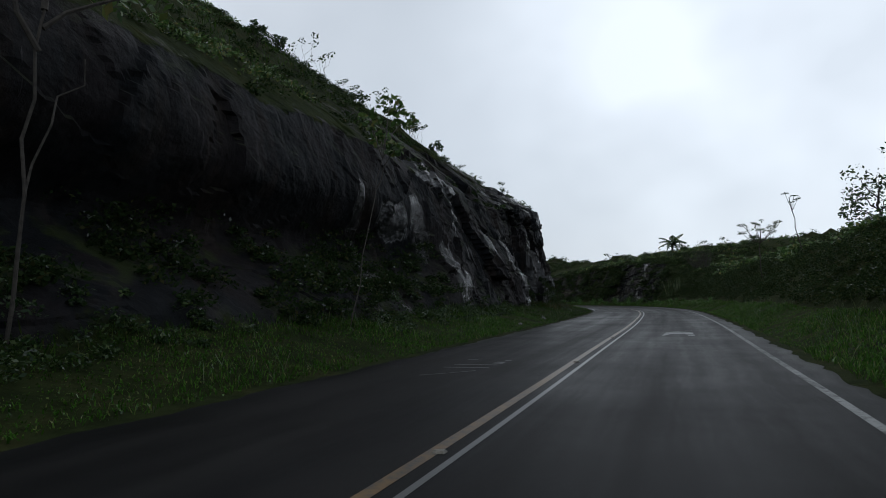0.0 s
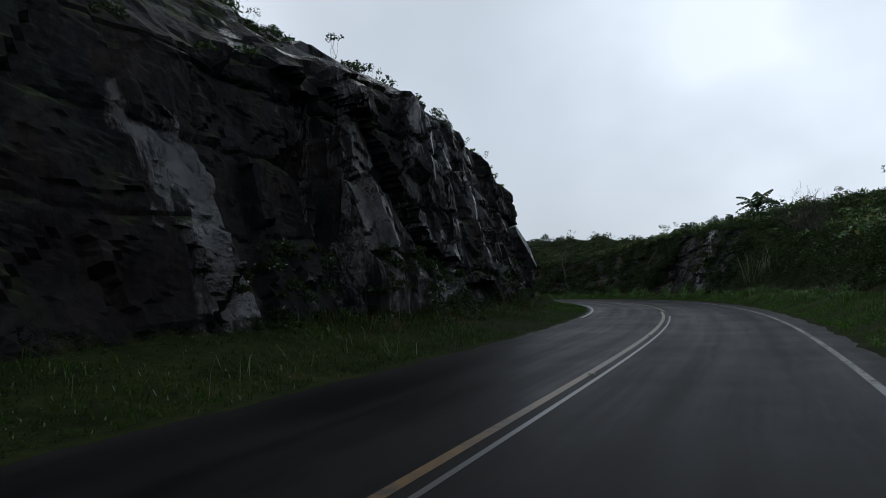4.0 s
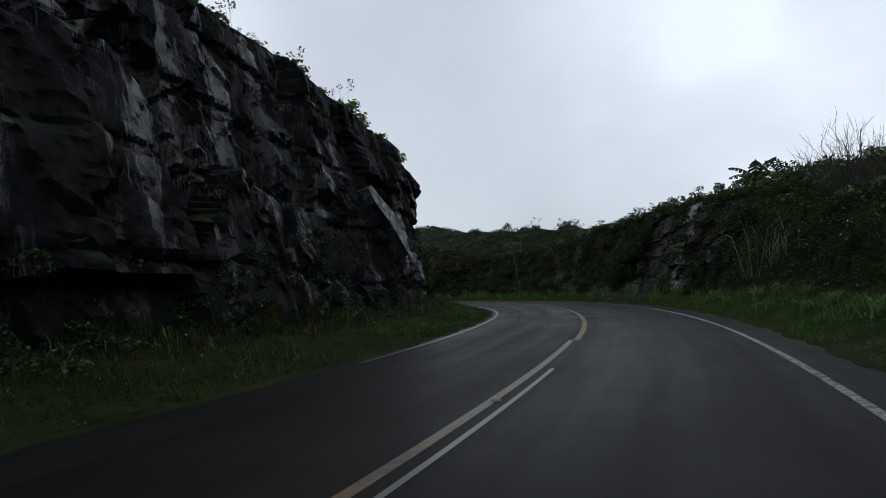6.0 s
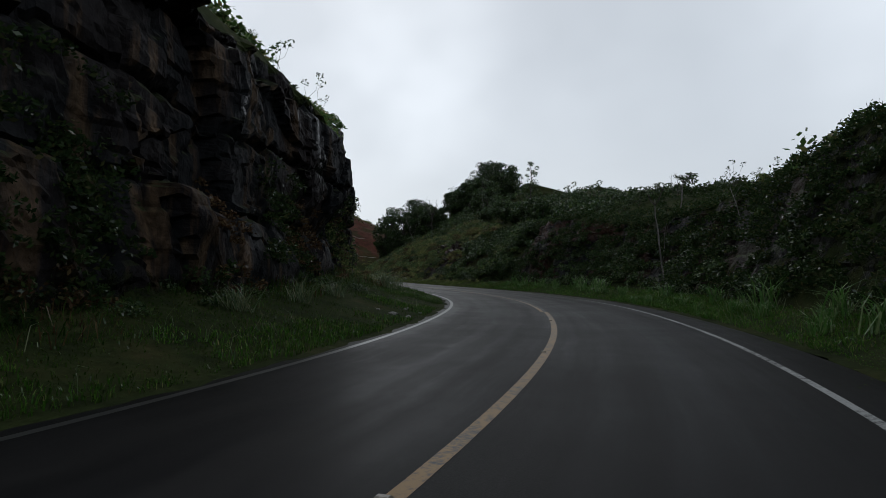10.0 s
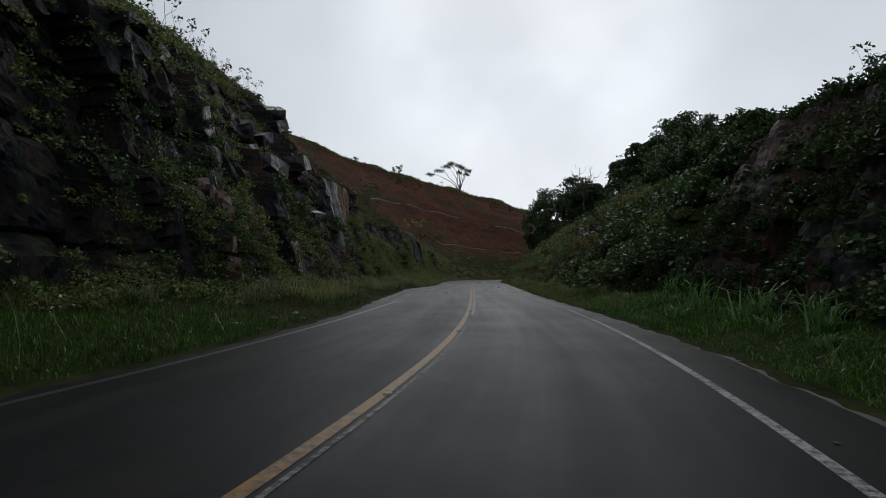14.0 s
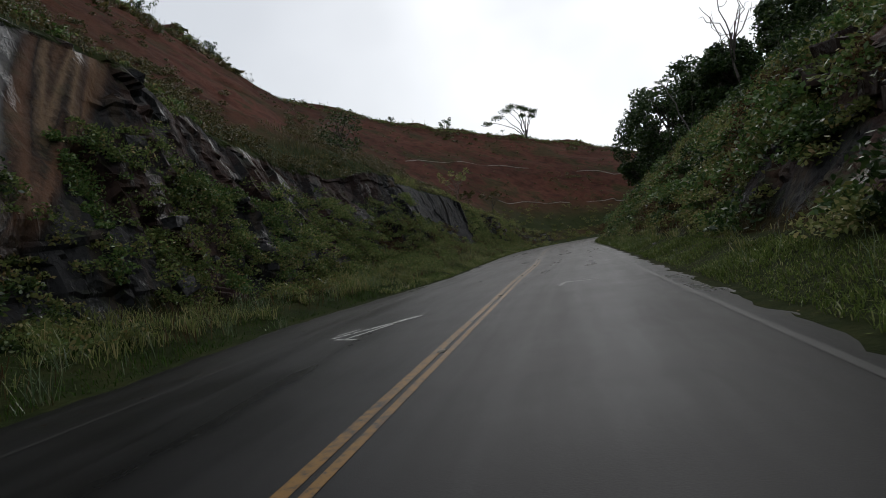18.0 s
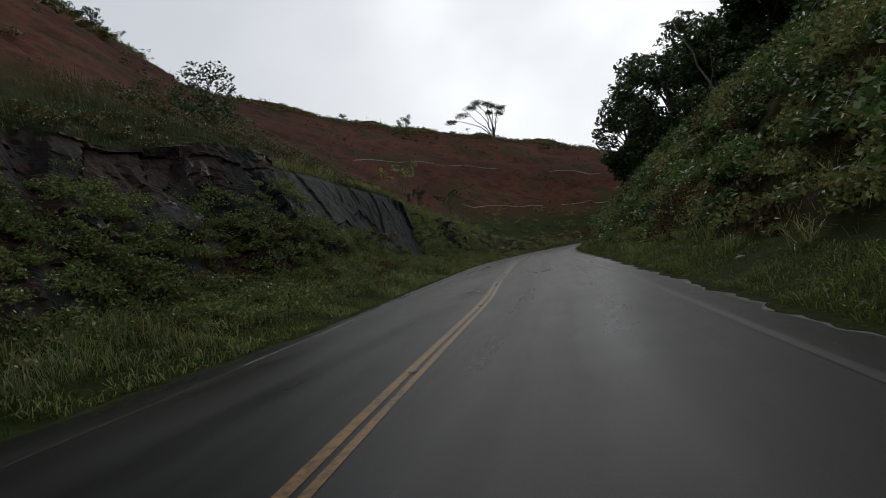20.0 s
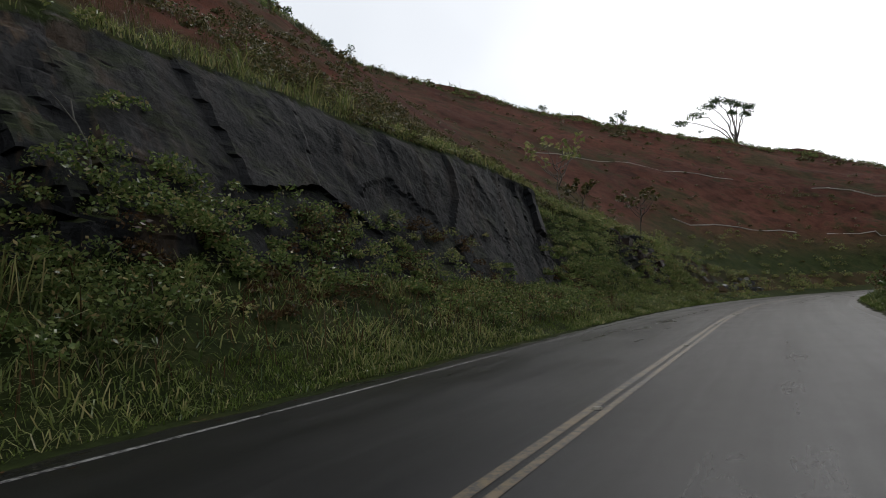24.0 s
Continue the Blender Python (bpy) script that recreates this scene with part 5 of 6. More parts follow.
limb("branch", bent((-0.1, 0.6, 5.2), (0.0, 0.8, 7.2), 0.0, 4, 0.1), 0.055, 0.02, M_TWIG, t1, 6)
limb("branch", bent((0.0, 0.25, 2.2), (0.1, 1.2, 4.6), 0.04, 5, 0.18), 0.022, 0.01, M_TWIG, t1, 6)
poly_object("crown", cloud([(-0.6, -0.2, 6.5), (0.4, 1.9, 6.1), (0.0, 0.8, 7.2), (-0.3, 0.2, 7.6), (0.3, 0.9, 7.0)], [1.0, 0.8, 1.0, 0.9, 0.9], 130, 0.12), M_LEAF, parent=t1)
t2 = root("tree", ground_at("left", 15.4, 6.2), "thin crooked dark tree with a small crown before the rock", "tree")
limb("trunk", bent((0, 0, -0.2), (0.0, 3.0, 6.0), 0.03, 10, 0.06), 0.017, 0.011, M_TWIG, t2, 7)
for q, r in (((-0.5, 2.7, 6.3), 0.4), ((0.3, 3.7, 6.5), 0.45), ((0.0, 3.2, 6.9), 0.45), ((0.5, 2.2, 5.2), 0.35), ((-0.5, 3.6, 5.9), 0.35)):
    limb("branch", bent((0, 2.5 if q[2] > 5.8 else 2.0, 5.0 if q[2] > 5.8 else 4.0), q, 0.05, 4, 0.12), 0.022, 0.008, M_TWIG, t2, 5)
    poly_object("crown", cloud([q], [r], 70, 0.12), M_LEAF, parent=t2)

cecropia(ground_at("right", 48.0, -7.7), 4.0, (0.2, 0.3), 7, 0.34, reach=1.15)
cecropia(ground_at("right", 43.6, -9.5), 4.4, (-0.5, 0.6), 4, 0.24, trunk_r=0.035, reach=0.45)
cecropia(ground_at("right", 116.9, -6.9), 5.2, (-0.7, 0.8), 4, 0.5)
cecropia(ground_at("right", 121.6, -10.2), 2.4, (0.2, 0.3), 4, 0.38)
cecropia(ground_at("right", 186, -18.6), 6.0, (-0.9, 0.9), 1, 0.5, "bare leaning pole of a tree with one small tuft", 0.05)
for s, d, h, w in ((149.5, -12.6, 1.8, 1.4), (153, -13.8, 2.2, 1.6), (157, -14.5, 2.1, 1.6), (161, -14.2, 2.0, 1.6), (165.5, -14.8, 2.2, 1.7), (170, -16, 2.2, 1.7), (175, -15.5, 1.8, 1.5)):
    leafy_tree(ground_at("right", s, d), h, w, "dark broad-leaved small tree on the bank", 0.125, 34, 110, M_DARK, low=0.1, group="small trees on the bank")
cecropia(ground_at("right", 208.4, -12.5), 5.6, (-1.7, -0.6), 2, 0.55, "tall leaning pale-trunked tree with umbrella leaves", 0.07)
cecropia(ground_at("right", 214.0, -16.5), 5.0, (-0.9, 0.2), 4, 0.6)
leafy_tree(ground_at("right", 34, -10.5), 3.0, 1.7, "small open-crowned tree on the bank", 0.085, 16, 70)
leafy_tree(ground_at("right", 30, -12), 3.4, 1.9, "small open-crowned tree on the bank", 0.085, 16, 70)
bare_shrub(ground_at("right", 77.6, -10.3), 3.3, 2.2, 84, "leafless shrub of upright grey twigs on the bank")
bare_shrub(ground_at("right", 136.4, -19.0), 2.2, 0.9, 12, "thin twiggy shrub on the ridge")

palm = root("palm_tree", ground_at("right", 103.6, -23.2), "short palm tree standing on the far ridge", "palm tree")
limb("trunk", bent((0, 0, -0.3), (0.1, 0.1, 1.5), 0, 4, 0.03), 0.20, 0.15, M_TWIG, palm, 8)
for k in range(16):
    a = 2 * math.pi * k / 16
    e = rng.uniform(0.1, 1.3)
    q = []
    prev = np.array((0.1, 0.1, 1.5))
    for j in range(1, 8):
        f = j / 7
        nxt = np.array((0.1 + math.cos(a) * 2.3 * f, 0.1 + math.sin(a) * 2.3 * f, 1.5 + 2.3 * f * e - 1.5 * f * f))
        sd = np.array((-math.sin(a), math.cos(a), 0)) * 0.55 * math.sin(math.pi * (0.12 + 0.8 * f))
        for g in (1, -1):
            q.append([prev, nxt, nxt + g * sd + (0, 0, -0.2), prev + g * sd * 0.9 + (0, 0, -0.2)])
            q[-1][2] = (q[-1][2] + q[-1][3]) / 2 + g * sd * 0.2
        prev = nxt
    poly_object("frond", np.array(q), M_DARK, parent=palm)


def acacia(place, height, spread, label):
    """A flat-topped tree: stems fanning from the base to thin level pads of leaves."""
    t = root("flat_topped_tree", place, label, "tree")
    # across the slope, height, reach of each pad; the longest reach over the fall of the hill
    pads = ((-8.6, 5.2, 1.5), (-7.0, 6.3, 1.9), (-5.0, 7.5, 2.1), (-3.2, 8.3, 1.9), (-1.4, 7.8, 1.3), (0.4, 7.1, 1.3), (2.0, 5.4, 1.2), (3.2, 6.3, 1.3), (-0.4, 5.8, 0.9))
    for px, pz, pr in pads:
        px, pz = px * spread, pz * height
        c = Vector((px * 0.52, px * 0.85 + rng.normal(0, 0.6), pz))
        fork = Vector((px * 0.12, px * 0.20, pz * rng.uniform(0.45, 0.6)))
        limb("stem", bent((rng.normal(0, 0.2), rng.normal(0, 0.2), -0.3), fork, 0.0, 3, 0.1) + bent(fork, c, 0.08, 5, 0.15)[1:], 0.15, 0.035, M_TWIG, t, 6)
        n = 260
        q = rand_dirs(n) * (pr, pr * 1.1, 0.62) * rng.uniform(0.2, 1.1, (n, 1))
        q[:, 2] -= 0.05 * (q[:, 0] ** 2 + q[:, 1] ** 2) + 0.25 * np.sin(q[:, 0] * 2.6) * np.cos(q[:, 1] * 2.2)
        poly_object("canopy", leaf_quads(np.array(c) + q, 0.22 * rng.uniform(0.6, 1.3, n)), M_DARK, parent=t)
    return t


acacia(ground_at("left", 288.8, 55.5), 1.18, 1.0, "dark flat-topped tree alone on the crest of the red hill")
sh = root("spiky_shrub", ground_at("left", 279.5, 56), "spiky dark shrub on the crest of the red hill", "shrub")
for k in range(9):
    a = k * 2.4
    tip = (math.cos(a) * 1.3, math.sin(a) * 1.3, 1.4 + 1.6 * rng.random())
    limb("stem", bent((0, 0, -0.2), tip, 0.0, 3, 0.1), 0.09, 0.03, M_TWIG, sh, 5)
    poly_object("leaf_tuft", leaf_quads(np.array(tip) + rand_dirs(16) * 0.4, 0.30), M_DARK, parent=sh)

# the wood on the right-hand bank
for s, d, h, w in ((200, -24, 5.5, 3.0), (206, -29, 6.5, 3.4), (213, -22, 5.2, 2.8), (219, -31, 7.0, 3.6), (222, -20, 4.2, 2.6), (227, -13.5, 8.4, 3.4),
                   (231, -18, 8.8, 4.0), (235, -13, 10.6, 3.8), (240, -11.5, 9.8, 3.2), (244, -11.5, 5.6, 2.2), (239, -20, 8.5, 4.0), (224, -17, 6.6, 3.2), (214, -16, 2.4, 1.6), (208, -15.5, 4.6, 2.6), (204, -22, 5.6, 2.8), (193, -21, 4.6, 2.6)):
    leafy_tree(ground_at("right", s, d), h, w, "dense dark green tree on the steep bank", 0.165, 70, 130, M_DARK, low=0.08, group="trees on the bank")
leafy_tree(ground_at("right", 205, -36), 4.5, 1.3, "slim open tree on the ridge", 0.16, 10, 40)
leafy_tree(ground_at("right", 215, -22), 6.2, 2.6, "tall thin-crowned tree above the scrub", 0.16, 22, 34)
for s, d, h in ((226, -30, 5.5), (221, -33, 5), (214, -34, 4.5), (231, -28, 5.5), (210, -30, 4)):
    leafy_tree(ground_at("right", s, d), h, 3.0, "dense dark tree on the wooded hilltop", 0.17, 40, 90, M_DARK, low=0.1, group="trees on the hilltop")
leafy_tree(ground_at("right", 186, -26), 4.0, 2.2, "thin-crowned tree above the scrub", 0.12, 14, 45)
leafy_tree(ground_at("right", 190, -20), 4.0, 2.4, "thin-crowned tree above the scrub", 0.12, 14, 45)
leafy_tree(ground_at("left", 203.5, 13.2), 3.6, 1.9, "small round open-crowned tree on the brow of the rock", 0.10, 20, 60, low=0.3)
for s, d, k in ((234.2, 10.3, 1.0), (236.0, 9.4, 0.5), (243.2, 8.4, 0.8)):
    tufts = []
    sap = root("sapling", ground_at("left", s, d), "thin sapling with sparse spreading twigs", "tree", "saplings below the red hill")
    limb("trunk", bent((0, 0, -0.2), (0.1, 0.1, 3.4 * k), 0, 5, 0.06), 0.05 * k, 0.02, M_BARK if k > 0.9 else M_TWIG, sap, 6)
    for j in range(9):
        a = j * 2.4
        tip = (math.cos(a) * 1.6 * k, math.sin(a) * 1.6 * k, (3.0 + rng.uniform(0, 1.4)) * k)
        limb("branch", bent((0.1, 0.1, (1.4 + 0.18 * j) * k), tip, -0.10, 4, 0.12), 0.034 * k, 0.012, M_BARK if k > 0.9 else M_TWIG, sap, 4)
        tufts.append(leaf_quads(np.array(tip) + rand_dirs(18) * 0.34 * k, 0.19))
    poly_object("foliage", np.concatenate(tufts), M_WEED if k > 0.9 else M_OLIVE, parent=sap)

dead = root("dead_tree", ground_at("right", 199.5, -13.3), "bare dead tree with crooked grey branches", "tree")
limb("trunk", bent((0, 0, -0.3), (0.2, 0.2, 4.6), 0, 5, 0.1), 0.11, 0.05, M_TWIG, dead, 7)
for k, tip in enumerate(((-1.8, 0.8, 5.6), (-0.9, -1.0, 6.6), (1.0, 0.5, 6.9), (1.7, -0.6, 5.7), (0.2, 1.4, 7.1), (-2.2, 0.2, 6.4), (2.2, 0.9, 6.2), (0.4, -1.4, 7.3))):
    limb("branch", bent((0.15, 0.15, 2.9 + 0.2 * k), tip, 0.12, 5, 0.25), 0.045, 0.014, M_TWIG, dead, 5)
    fork = Vector((0.15, 0.15, 2.9 + 0.2 * k)).lerp(Vector(tip), 0.6)
    limb("twig", bent(fork, fork + Vector((rng.normal(0, 0.7), rng.normal(0, 0.7), rng.uniform(0.5, 1.1))), 0.1, 4, 0.25), 0.022, 0.008, M_TWIG, dead, 4)
for side, s, d, h, lx, ly in (("right", 211, -20, 4.6, -0.6, 0.5), ("right", 212.6, -13, 3.8, 0.4, 0.5), ("right", 119, -7.8, 2.2, 0.2, 0.3), ("left", 203.0, 8.2, 1.7, -0.1, -0.5), ("right", 112, -8.5, 1.8, -0.7, 0.4)):
    st = root("dead_pole", ground_at(side, s, d), "pale bare leaning stem", "tree")
    limb("trunk", bent((0, 0, -0.2), (lx, ly, h), 0.02, 5, 0.08), 0.04 if h > 3 else 0.022, 0.012, M_BARK, st, 6)
    limb("branch", bent((lx * 0.7, ly * 0.7, h * 0.7), (lx * 0.7 + 0.4, ly * 0.7 - 0.3, h * 1.0), 0.05, 3, 0.1), 0.012, 0.006, M_BARK, st, 5)


# ---- clumps of tall grass
def grass_clump(side, s, d, height, blades, width, label, mat=None, lean=0.8):
    p = ground_at(side, s, d)
    r = rng.normal(0, 0.16 * height, (blades, 2))
    pos = np.concatenate([r, np.full((blades, 1), -0.05)], 1)
    ob = poly_object("grass_clump", grass_blades(pos, height * rng.uniform(0.6, 1.15, blades), width, lean), mat or M_PALE)
    ob.location = p
    return tagged(ob, label, "grass clump", "clumps of tall grass")


for s, d in ((122.5, -5.9), (124.2, -6.3), (125.2, -5.8), (127.5, -6.4), (131, -6.0), (133.5, -6.2), (98, -6.0), (100.5, -6.3), (104, -6.0), (109, -6.2), (114, -6.1), (137, -6.1), (140, -6.3), (86, -5.9), (90, -6.1), (94, -6.2)):
    grass_clump("right", s, d, rng.uniform(0.7, 1.2), 46, 0.04, "clump of long arching pale green grass", M_BROAD, 1.1)
for k in range(64):
    grass_clump("right", 58 + 1.4 * k + rng.uniform(-0.5, 0.5), -rng.uniform(5.0, 6.3), rng.uniform(0.3, 0.6), 34, 0.035, "tuft of broad bright green grass on the verge", M_BROAD, 1.0)
for s, d in ((118.5, 6.6), (120, 6.2), (121.5, 6.8), (123.5, 6.3), (127, 6.5), (133, 6.4), (137.5, 6.2), (141, 6.3), (146, 6.5), (101, 6.2), (97, 6.0), (104.5, 6.3)):
    grass_clump("left", s, d, rng.uniform(0.7, 1.2), 60, 0.022, "tall clump of pale seeding grass below the rock", M_PALE, 1.7)
for s, d in ((76.9, -7.2), (77.6, -7.0), (76.2, -6.9)):
    grass_clump("right", s, d, rng.uniform(1.9, 2.7), 15, 0.03, "tall pale reed-like grass against the bank", lean=0.7)
for s in np.arange(150, 240, 3.1):
    grass_clump("right", s, -rng.uniform(5.2, 6.3), rng.uniform(0.4, 0.7), 46, 0.022, "clump of long grass on the verge", M_WEED, 1.4)
    grass_clump("left", s + 1, rng.uniform(6.0, 7.4), rng.uniform(0.5, 0.9), 40, 0.022, "clump of long grass below the rock", M_WEED, 1.5)
for k in range(34):
    grass_clump("left", 138 + 1.45 * k + rng.uniform(-0.6, 0.6), rng.uniform(5.4, 7.2), rng.uniform(0.5, 0.85), 26, 0.014, "tuft of thin pale arching grass below the rock", M_PALE, 1.1)
for s, d in ((212, 10.6), (213.5, 10.4), (209, 11)):
    grass_clump("left", s, d, 0.9, 50, 0.03, "bright tuft of grass hanging on the brow", M_WEED, 1.1)


# ---- worn painted signs on the lanes, stones and drains
def lane_bar(name, s0, d0, s1, d1, width, parent):
    x0, y0 = on_road(s0, d0)
    x1, y1 = on_road(s1, d1)
    a, b = Vector((float(x0), float(y0), 0.006)), Vector((float(x1), float(y1), 0.006))
    w = (b - a).cross(Vector((0, 0, 1))).normalized() * width / 2
    ob = mesh_object(name, [a - w, b - w, b + w, a + w], [(0, 1, 2, 3)], M_CLEAR if s0 > 100 else M_GRIMY, parent)
    return ob


def lane_sign(s, d, flip=1, left_over=0.92):
    """A stretched sign, worn to streaks: a leg, a crossbar and a foot of many thin bars, and a broken stroke beyond."""
    t = root("road_sign_paint", (0, 0, 0), "worn white painted sign on the lane", "road marking")
    f = flip
    for k in range(11):
        a = 0.05 + 0.17 * k
        lo, hi = 0.50 - 0.06 * a, -0.50 + 0.03 * a
        if a > 0.95:        # the crossbar
            spans = ((lo, hi),)
        else:               # leg and foot
            spans = ((lo, lo - 0.10 - 0.20 * a), (hi + 0.26 + 0.05 * a, hi))
        for p, q in spans:
            if rng.random() < left_over:
                lane_bar("bar", s + f * a, d + f * (p - rng.uniform(0, 0.03)), s + f * (a + rng.normal(0, 0.015)), d + f * (q + rng.uniform(0, 0.05)), rng.uniform(0.06, 0.15), t)
    lane_bar("bar", s + f * 2.05, d + f * 0.30, s + f * 2.45, d - f * 0.05, 0.06, t)
    lane_bar("bar", s + f * 2.5, d - f * 0.08, s + f * 2.85, d - f * 0.42, 0.09, t)
    return t


lane_sign(21.2, -1.85)
lane_sign(12.9, 1.75, -1, 0.45)
for strokes in (((167.7, 2.58, 169.9, 1.42, 0.13), (167.3, 2.25, 168.9, 1.78, 0.09), (168.1, 2.62, 168.7, 2.40, 0.08), (167.1, 1.95, 167.5, 2.45, 0.10), (169.0, 1.95, 169.9, 1.55, 0.06)),
                ((173.2, -1.38, 173.9, -1.62, 0.14), (173.7, -1.55, 173.3, -2.34, 0.15), (172.7, -1.40, 173.3, -1.48, 0.09), (174.1, -2.0, 173.8, -2.3, 0.08))):
    sign = root("road_sign_paint", (0, 0, 0), "worn white painted strokes on the lane", "road marking")
    for q in strokes:
        lane_bar("bar", *q, sign)

M_STONE = plain_material("pale_stone", (0.07, 0.07, 0.066), (0.20, 0.19, 0.18), 10.0, 0.7, 0.6)


def stone(side, s, d, size, label="pale broken stone lying by the road"):
    bm = bmesh.new()
    bmesh.ops.create_icosphere(bm, subdivisions=1, radius=1)
    k = np.array((rng.uniform(0.7, 1.3), rng.uniform(0.6, 1.1), rng.uniform(0.35, 0.6)))
    for v in bm.verts:
        v.co = Vector(np.array(v.co) * k * size * rng.uniform(0.8, 1.15))
    me = bpy.data.meshes.new("stone")
    bm.to_mesh(me)
    bm.free()
    me.materials.append(M_STONE)
    ob = new("stone", me)
    ob.matrix_world = Matrix.Translation(ground_at(side, s, d) + Vector((0, 0, size * 0.1))) @ Matrix.Rotation(rng.uniform(0, 6.28), 4, "Z")
    return tagged(ob, label, "stone", "stones along the verge")


for k in range(22):
    stone("left", rng.uniform(131, 138) if k % 3 else rng.uniform(103.5, 106.5), rng.uniform(4.2, 5.0), rng.uniform(0.05, 0.13))
for s, d, z in ((34, 4.6, 0.2), (35.2, 4.7, 0.14), (27.5, 4.5, 0.12), (190, -5.4, 0.14), (192, -5.5, 0.1), (186, -5.3, 0.12)):
    stone("left" if d > 0 else "right", s, d, z)

M_CONC = plain_material("old_concrete", (0.16, 0.15, 0.13), (0.30, 0.28, 0.25), 3.0, 0.85, 0.4)


def drain(s0, s1, d0, d1, label):
    pts = [ground_at("left", s, d) + Vector((0, 0, 0.10)) for s, d in zip(np.linspace(s0, s1, 12), np.linspace(d0, d1, 12))]
    pts = [p + Vector((0, 0, rng.normal(-0.06, 0.05))) for p in pts]
    bm = bmesh.new()
    tube(bm, pts, [0.07] * 12, 5)
    me = bpy.data.meshes.new("hill_drain")
    bm.to_mesh(me)
    bm.free()
    me.materials.append(M_CONC)
    return tagged(new("hill_drain", me), label, "drain", "drains across the hill")


drain(262, 281.2, 31.6, 31.0, "pale narrow drain across the red slope")
drain(287, 292.4, 29.2, 27.1, "pale narrow drain across the red slope")
drain(266, 279.6, 17.2, 16.6, "pale narrow drain low on the red slope")
drain(282, 291, 16.4, 15.6, "pale narrow drain low on the red slope")


# ---- broken rock that stands out of the faces
def rock_material(name, dark, mid, stain, shine=0.3):
    m, nt, b = material(name, 0.55, shine)
    fine = add_noise(nt, 7.0, 6, 0.65)
    c = ramp(nt, add_noise(nt, 1.4, 5, 0.6), ((0.3, dark), (0.55, mid), (0.75, stain)))
    c = blend(nt, 0.6, c, ramp(nt, fine, ((0.3, 0.4), (0.7, 1.4))), "MULTIPLY")
    nt.links.new(c, b.inputs["Base Color"])
    nt.links.new(ramp(nt, add_noise(nt, 2.0, 4), ((0.4, 0.3), (0.6, 0.7))), b.inputs["Roughness"])
    tc = nt.nodes.new("ShaderNodeTexCoord")
    h = maths(nt, "ADD", maths(nt, "MULTIPLY", fine, 0.04), split_faces(nt, tc.outputs["Object"], ((3.0, 0.5), (8.0, 0.5))))
    bump(nt, b, h, 1.0, 1.0)
    return m


M_BLACK = rock_material("black_wet_rock", (0.010, 0.010, 0.012), (0.022, 0.022, 0.024), (0.045, 0.042, 0.040))
M_OCHRE = rock_material("ochre_rock", (0.030, 0.020, 0.015), (0.075, 0.048, 0.034), (0.11, 0.080, 0.060), 0.2)
M_RUSSET = rock_material("russet_rock", (0.014, 0.009, 0.008), (0.028, 0.018, 0.014), (0.050, 0.036, 0.030), 0.12)
# the bluish grey puts the sky's sheen on wet rock into the colour
M_SHEEN_ROCK = rock_material("sheen_grey_rock", (0.012, 0.014, 0.016), (0.024, 0.027, 0.030), (0.042, 0.045, 0.048), 0.5)


def block_mesh(mat, long, tall, deep):
    """One broken block: a hull with flat faces and sharp arrises."""
    bm = bmesh.new()
    for sx in (-1, 1):
        for sy in (-1, 1):
            for sz in (-1, 1):
                k = rng.uniform(0.72, 1.0, 3)
                bm.verts.new((sx * long / 2 * k[0], sy * deep / 2 * k[1], sz * tall / 2 * k[2]))
    for k in range(5):
        v = rand_dirs(1)[0]
        v = v / np.abs(v).max() * rng.uniform(0.9, 1.02)
        bm.verts.new((v[0] * long / 2, v[1] * deep / 2, v[2] * tall / 2))
    bmesh.ops.convex_hull(bm, input=bm.verts)
    bmesh.ops.delete(bm, geom=[v for v in bm.verts if not v.link_faces], context="VERTS")
    me = bpy.data.meshes.new("block")
    bm.to_mesh(me)
    bm.free()
    me.materials.append(mat)
    return me


def outcrop(side, s0, s1, d0, d1, count, size, mat, label, flat=0.6):
    """Blocks of broken rock bedded in a bank; each block is a piece of its own."""
    sgn = 1 if side == "left" else -1
    t = root("rock_outcrop", ground_at(side, (s0 + s1) / 2, sgn * (d0 + d1) / 2), label, "rock")
    kinds = [block_mesh(mat, size * rng.uniform(0.9, 1.7), size * flat * rng.uniform(0.8, 1.3), size * rng.uniform(0.9, 1.3)) for k in range(min(8, count))]
    for k in range(count):
        s, dd = rng.uniform(s0, s1), rng.uniform(d0, d1)
        ob = new("block", kinds[k % len(kinds)])
        ob.parent = t
        turn = math.degrees(float(np.interp(s, _s, _h)))
        z = rng.uniform(0.6, 1.25)
        ob.matrix_local = Matrix.Translation(ground_at(side, s, sgn * dd) - t.location) @ Matrix.Rotation(radians(turn + rng.normal(0, 16)), 4, "Z") @ Matrix.Rotation(radians(rng.normal(0, 10)), 4, "Y") @ Matrix.Rotation(radians(rng.normal(0, 8)), 4, "X") @ Matrix.Diagonal((z, z, z, 1))
    return t


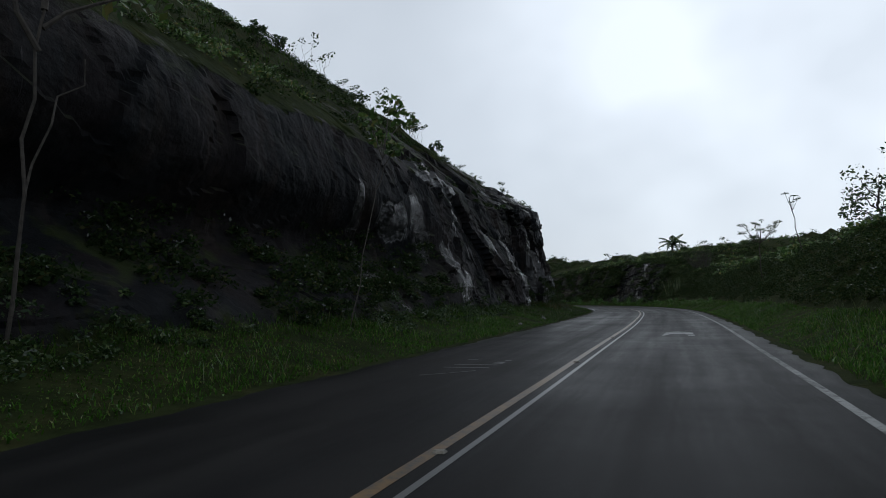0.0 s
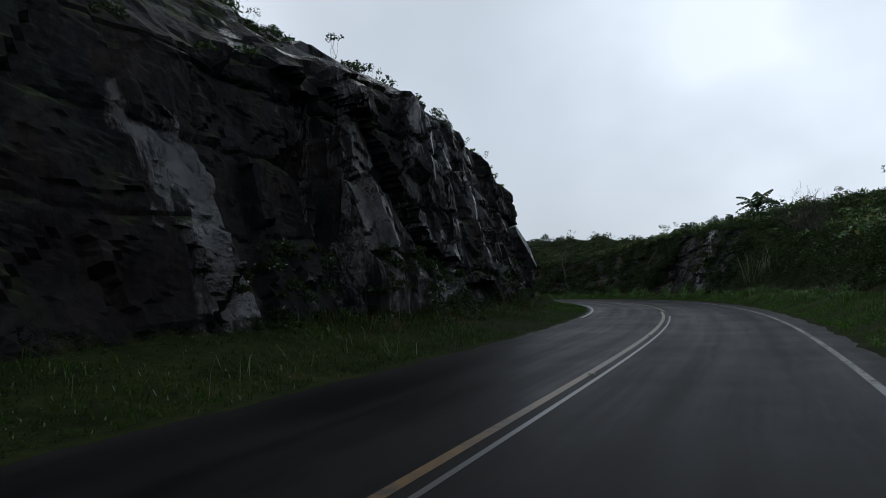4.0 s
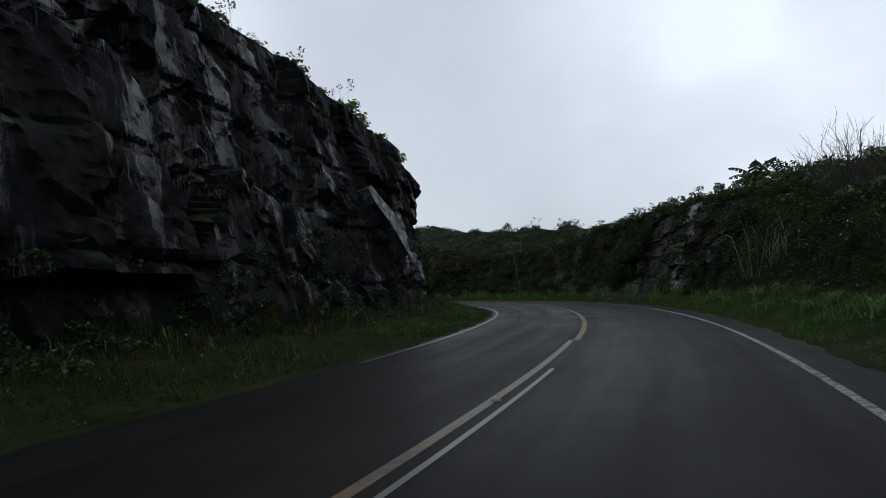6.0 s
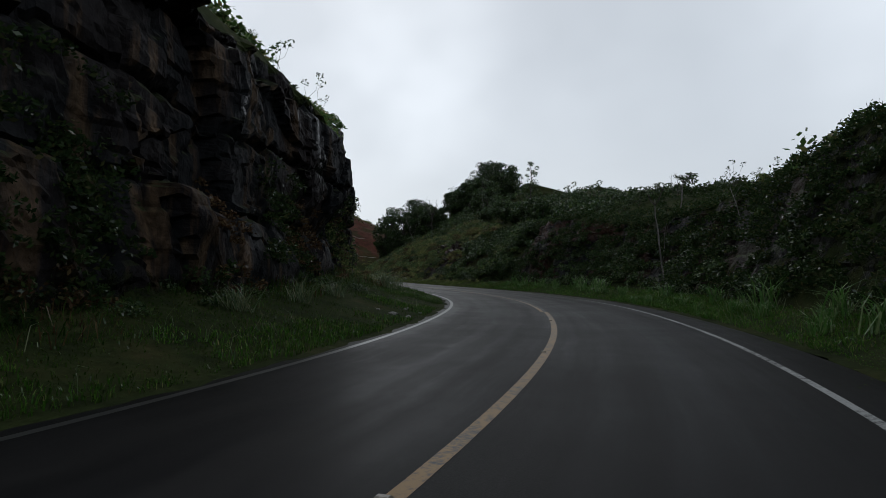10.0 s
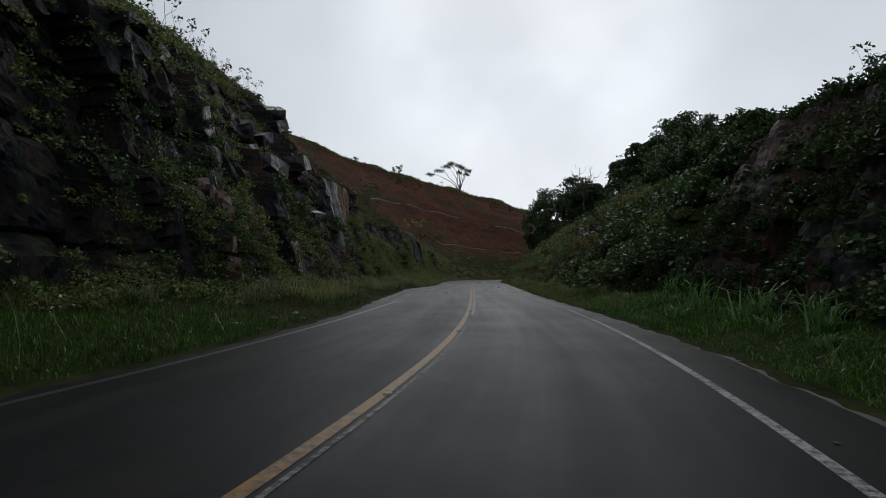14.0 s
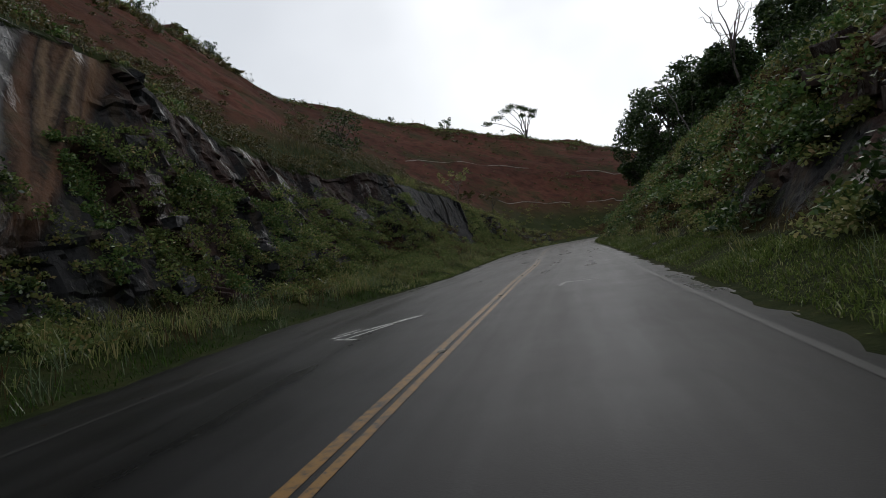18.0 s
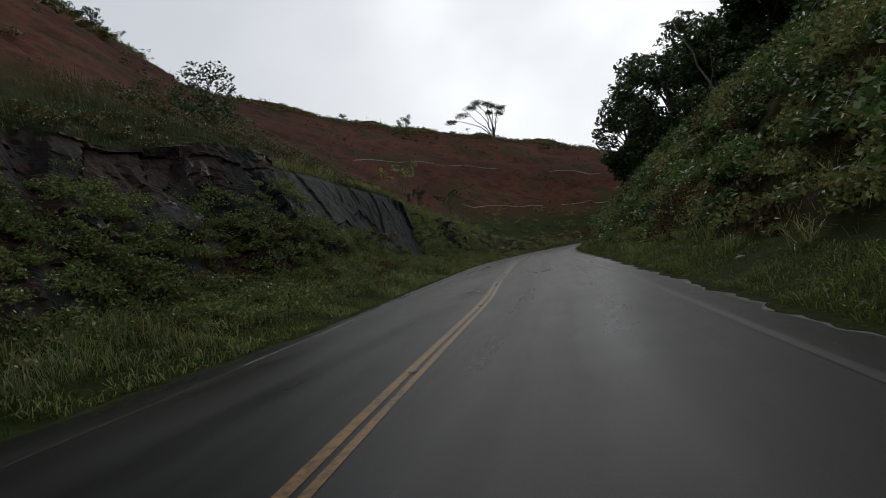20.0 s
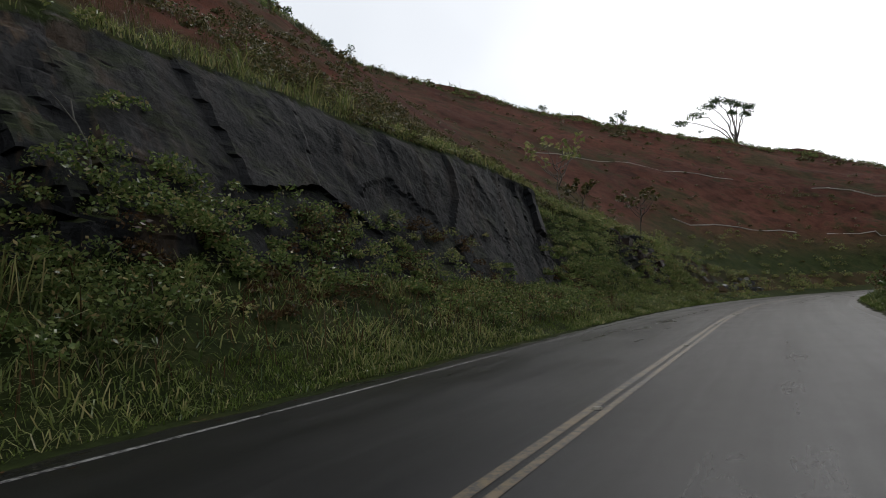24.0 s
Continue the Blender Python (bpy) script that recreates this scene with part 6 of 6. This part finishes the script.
stack = root("rock_stack", ground_at("left", 140.2, 8.2), "stack of ochre broken rock at the foot of the cliff", "rock")
kinds = [block_mesh(M_OCHRE, rng.uniform(0.7, 1.0), rng.uniform(0.4, 0.6), 0.8) for k in range(5)]
for k in range(11):
    ob = new("block", kinds[k % 5])
    ob.parent = stack
    ob.matrix_local = Matrix.Translation(ground_at("left", 140.2 + rng.normal(0, 0.2), 7.6 + 0.13 * k) - stack.location) @ Matrix.Rotation(radians(146 + rng.normal(0, 14)), 4, "Z") @ Matrix.Rotation(radians(rng.normal(0, 7)), 4, "Y")
outcrop("right", 165, 177, 8.2, 9.8, 46, 0.75, M_RUSSET, "weathered russet rock breaking through the scrub")
outcrop("right", 158, 166, 7.8, 9.2, 22, 0.4, M_RUSSET, "weathered russet rock breaking through the scrub")
outcrop("left", 171.5, 184, 8.5, 9.8, 16, 0.5, M_BLACK, "dark blocky rock beside the smooth slab", 0.7)
outcrop("left", 148, 160, 9, 11.5, 20, 0.9, M_BLACK, "dark blocks jutting from the overgrown rock", 0.7)
outcrop("left", 239, 244, 6.8, 8.2, 12, 0.7, M_RUSSET, "low broken rock in the grass")
outcrop("left", 256, 264, 6.6, 8.0, 14, 0.5, M_BLACK, "low broken rock in the grass")


def rock_slab(s, d, z, long, tall, lean, turn, mat, label):
    """A smooth split face: one thick plate bedded in the cliff."""
    bm = bmesh.new()
    rim = [(-0.5, 0.46), (-0.28, 0.52), (0.08, 0.30), (0.36, 0.16), (0.50, -0.05), (0.48, -0.46), (0.30, -0.52), (0.12, -0.22), (-0.10, 0.02), (-0.42, 0.24)]
    front = [bm.verts.new((x * long, 0, y * tall)) for x, y in rim]
    back = [bm.verts.new((x * long * 1.1, 1.6, y * tall * 1.1)) for x, y in rim]
    bm.faces.new(front)
    for k in range(len(rim)):
        j = (k + 1) % len(rim)
        bm.faces.new((front[k], back[k], back[j], front[j]))
    me = bpy.data.meshes.new("rock_slab")
    bm.to_mesh(me)
    bm.free()
    me.materials.append(mat)
    ob = new("rock_slab", me)
    x, y = on_road(s, d)
    ob.matrix_world = Matrix.Translation((float(x), float(y), z)) @ Matrix.Rotation(float(np.interp(s, _s, _h)) + radians(turn), 4, "Z") @ Matrix.Rotation(radians(lean), 4, "X")
    return tagged(ob, label, "rock")


rock_slab(77.2, 7.35, 4.2, 2.0, 2.9, -20, -10, M_SHEEN_ROCK, "smooth split face in the dark cliff, sky sheen in its grey")
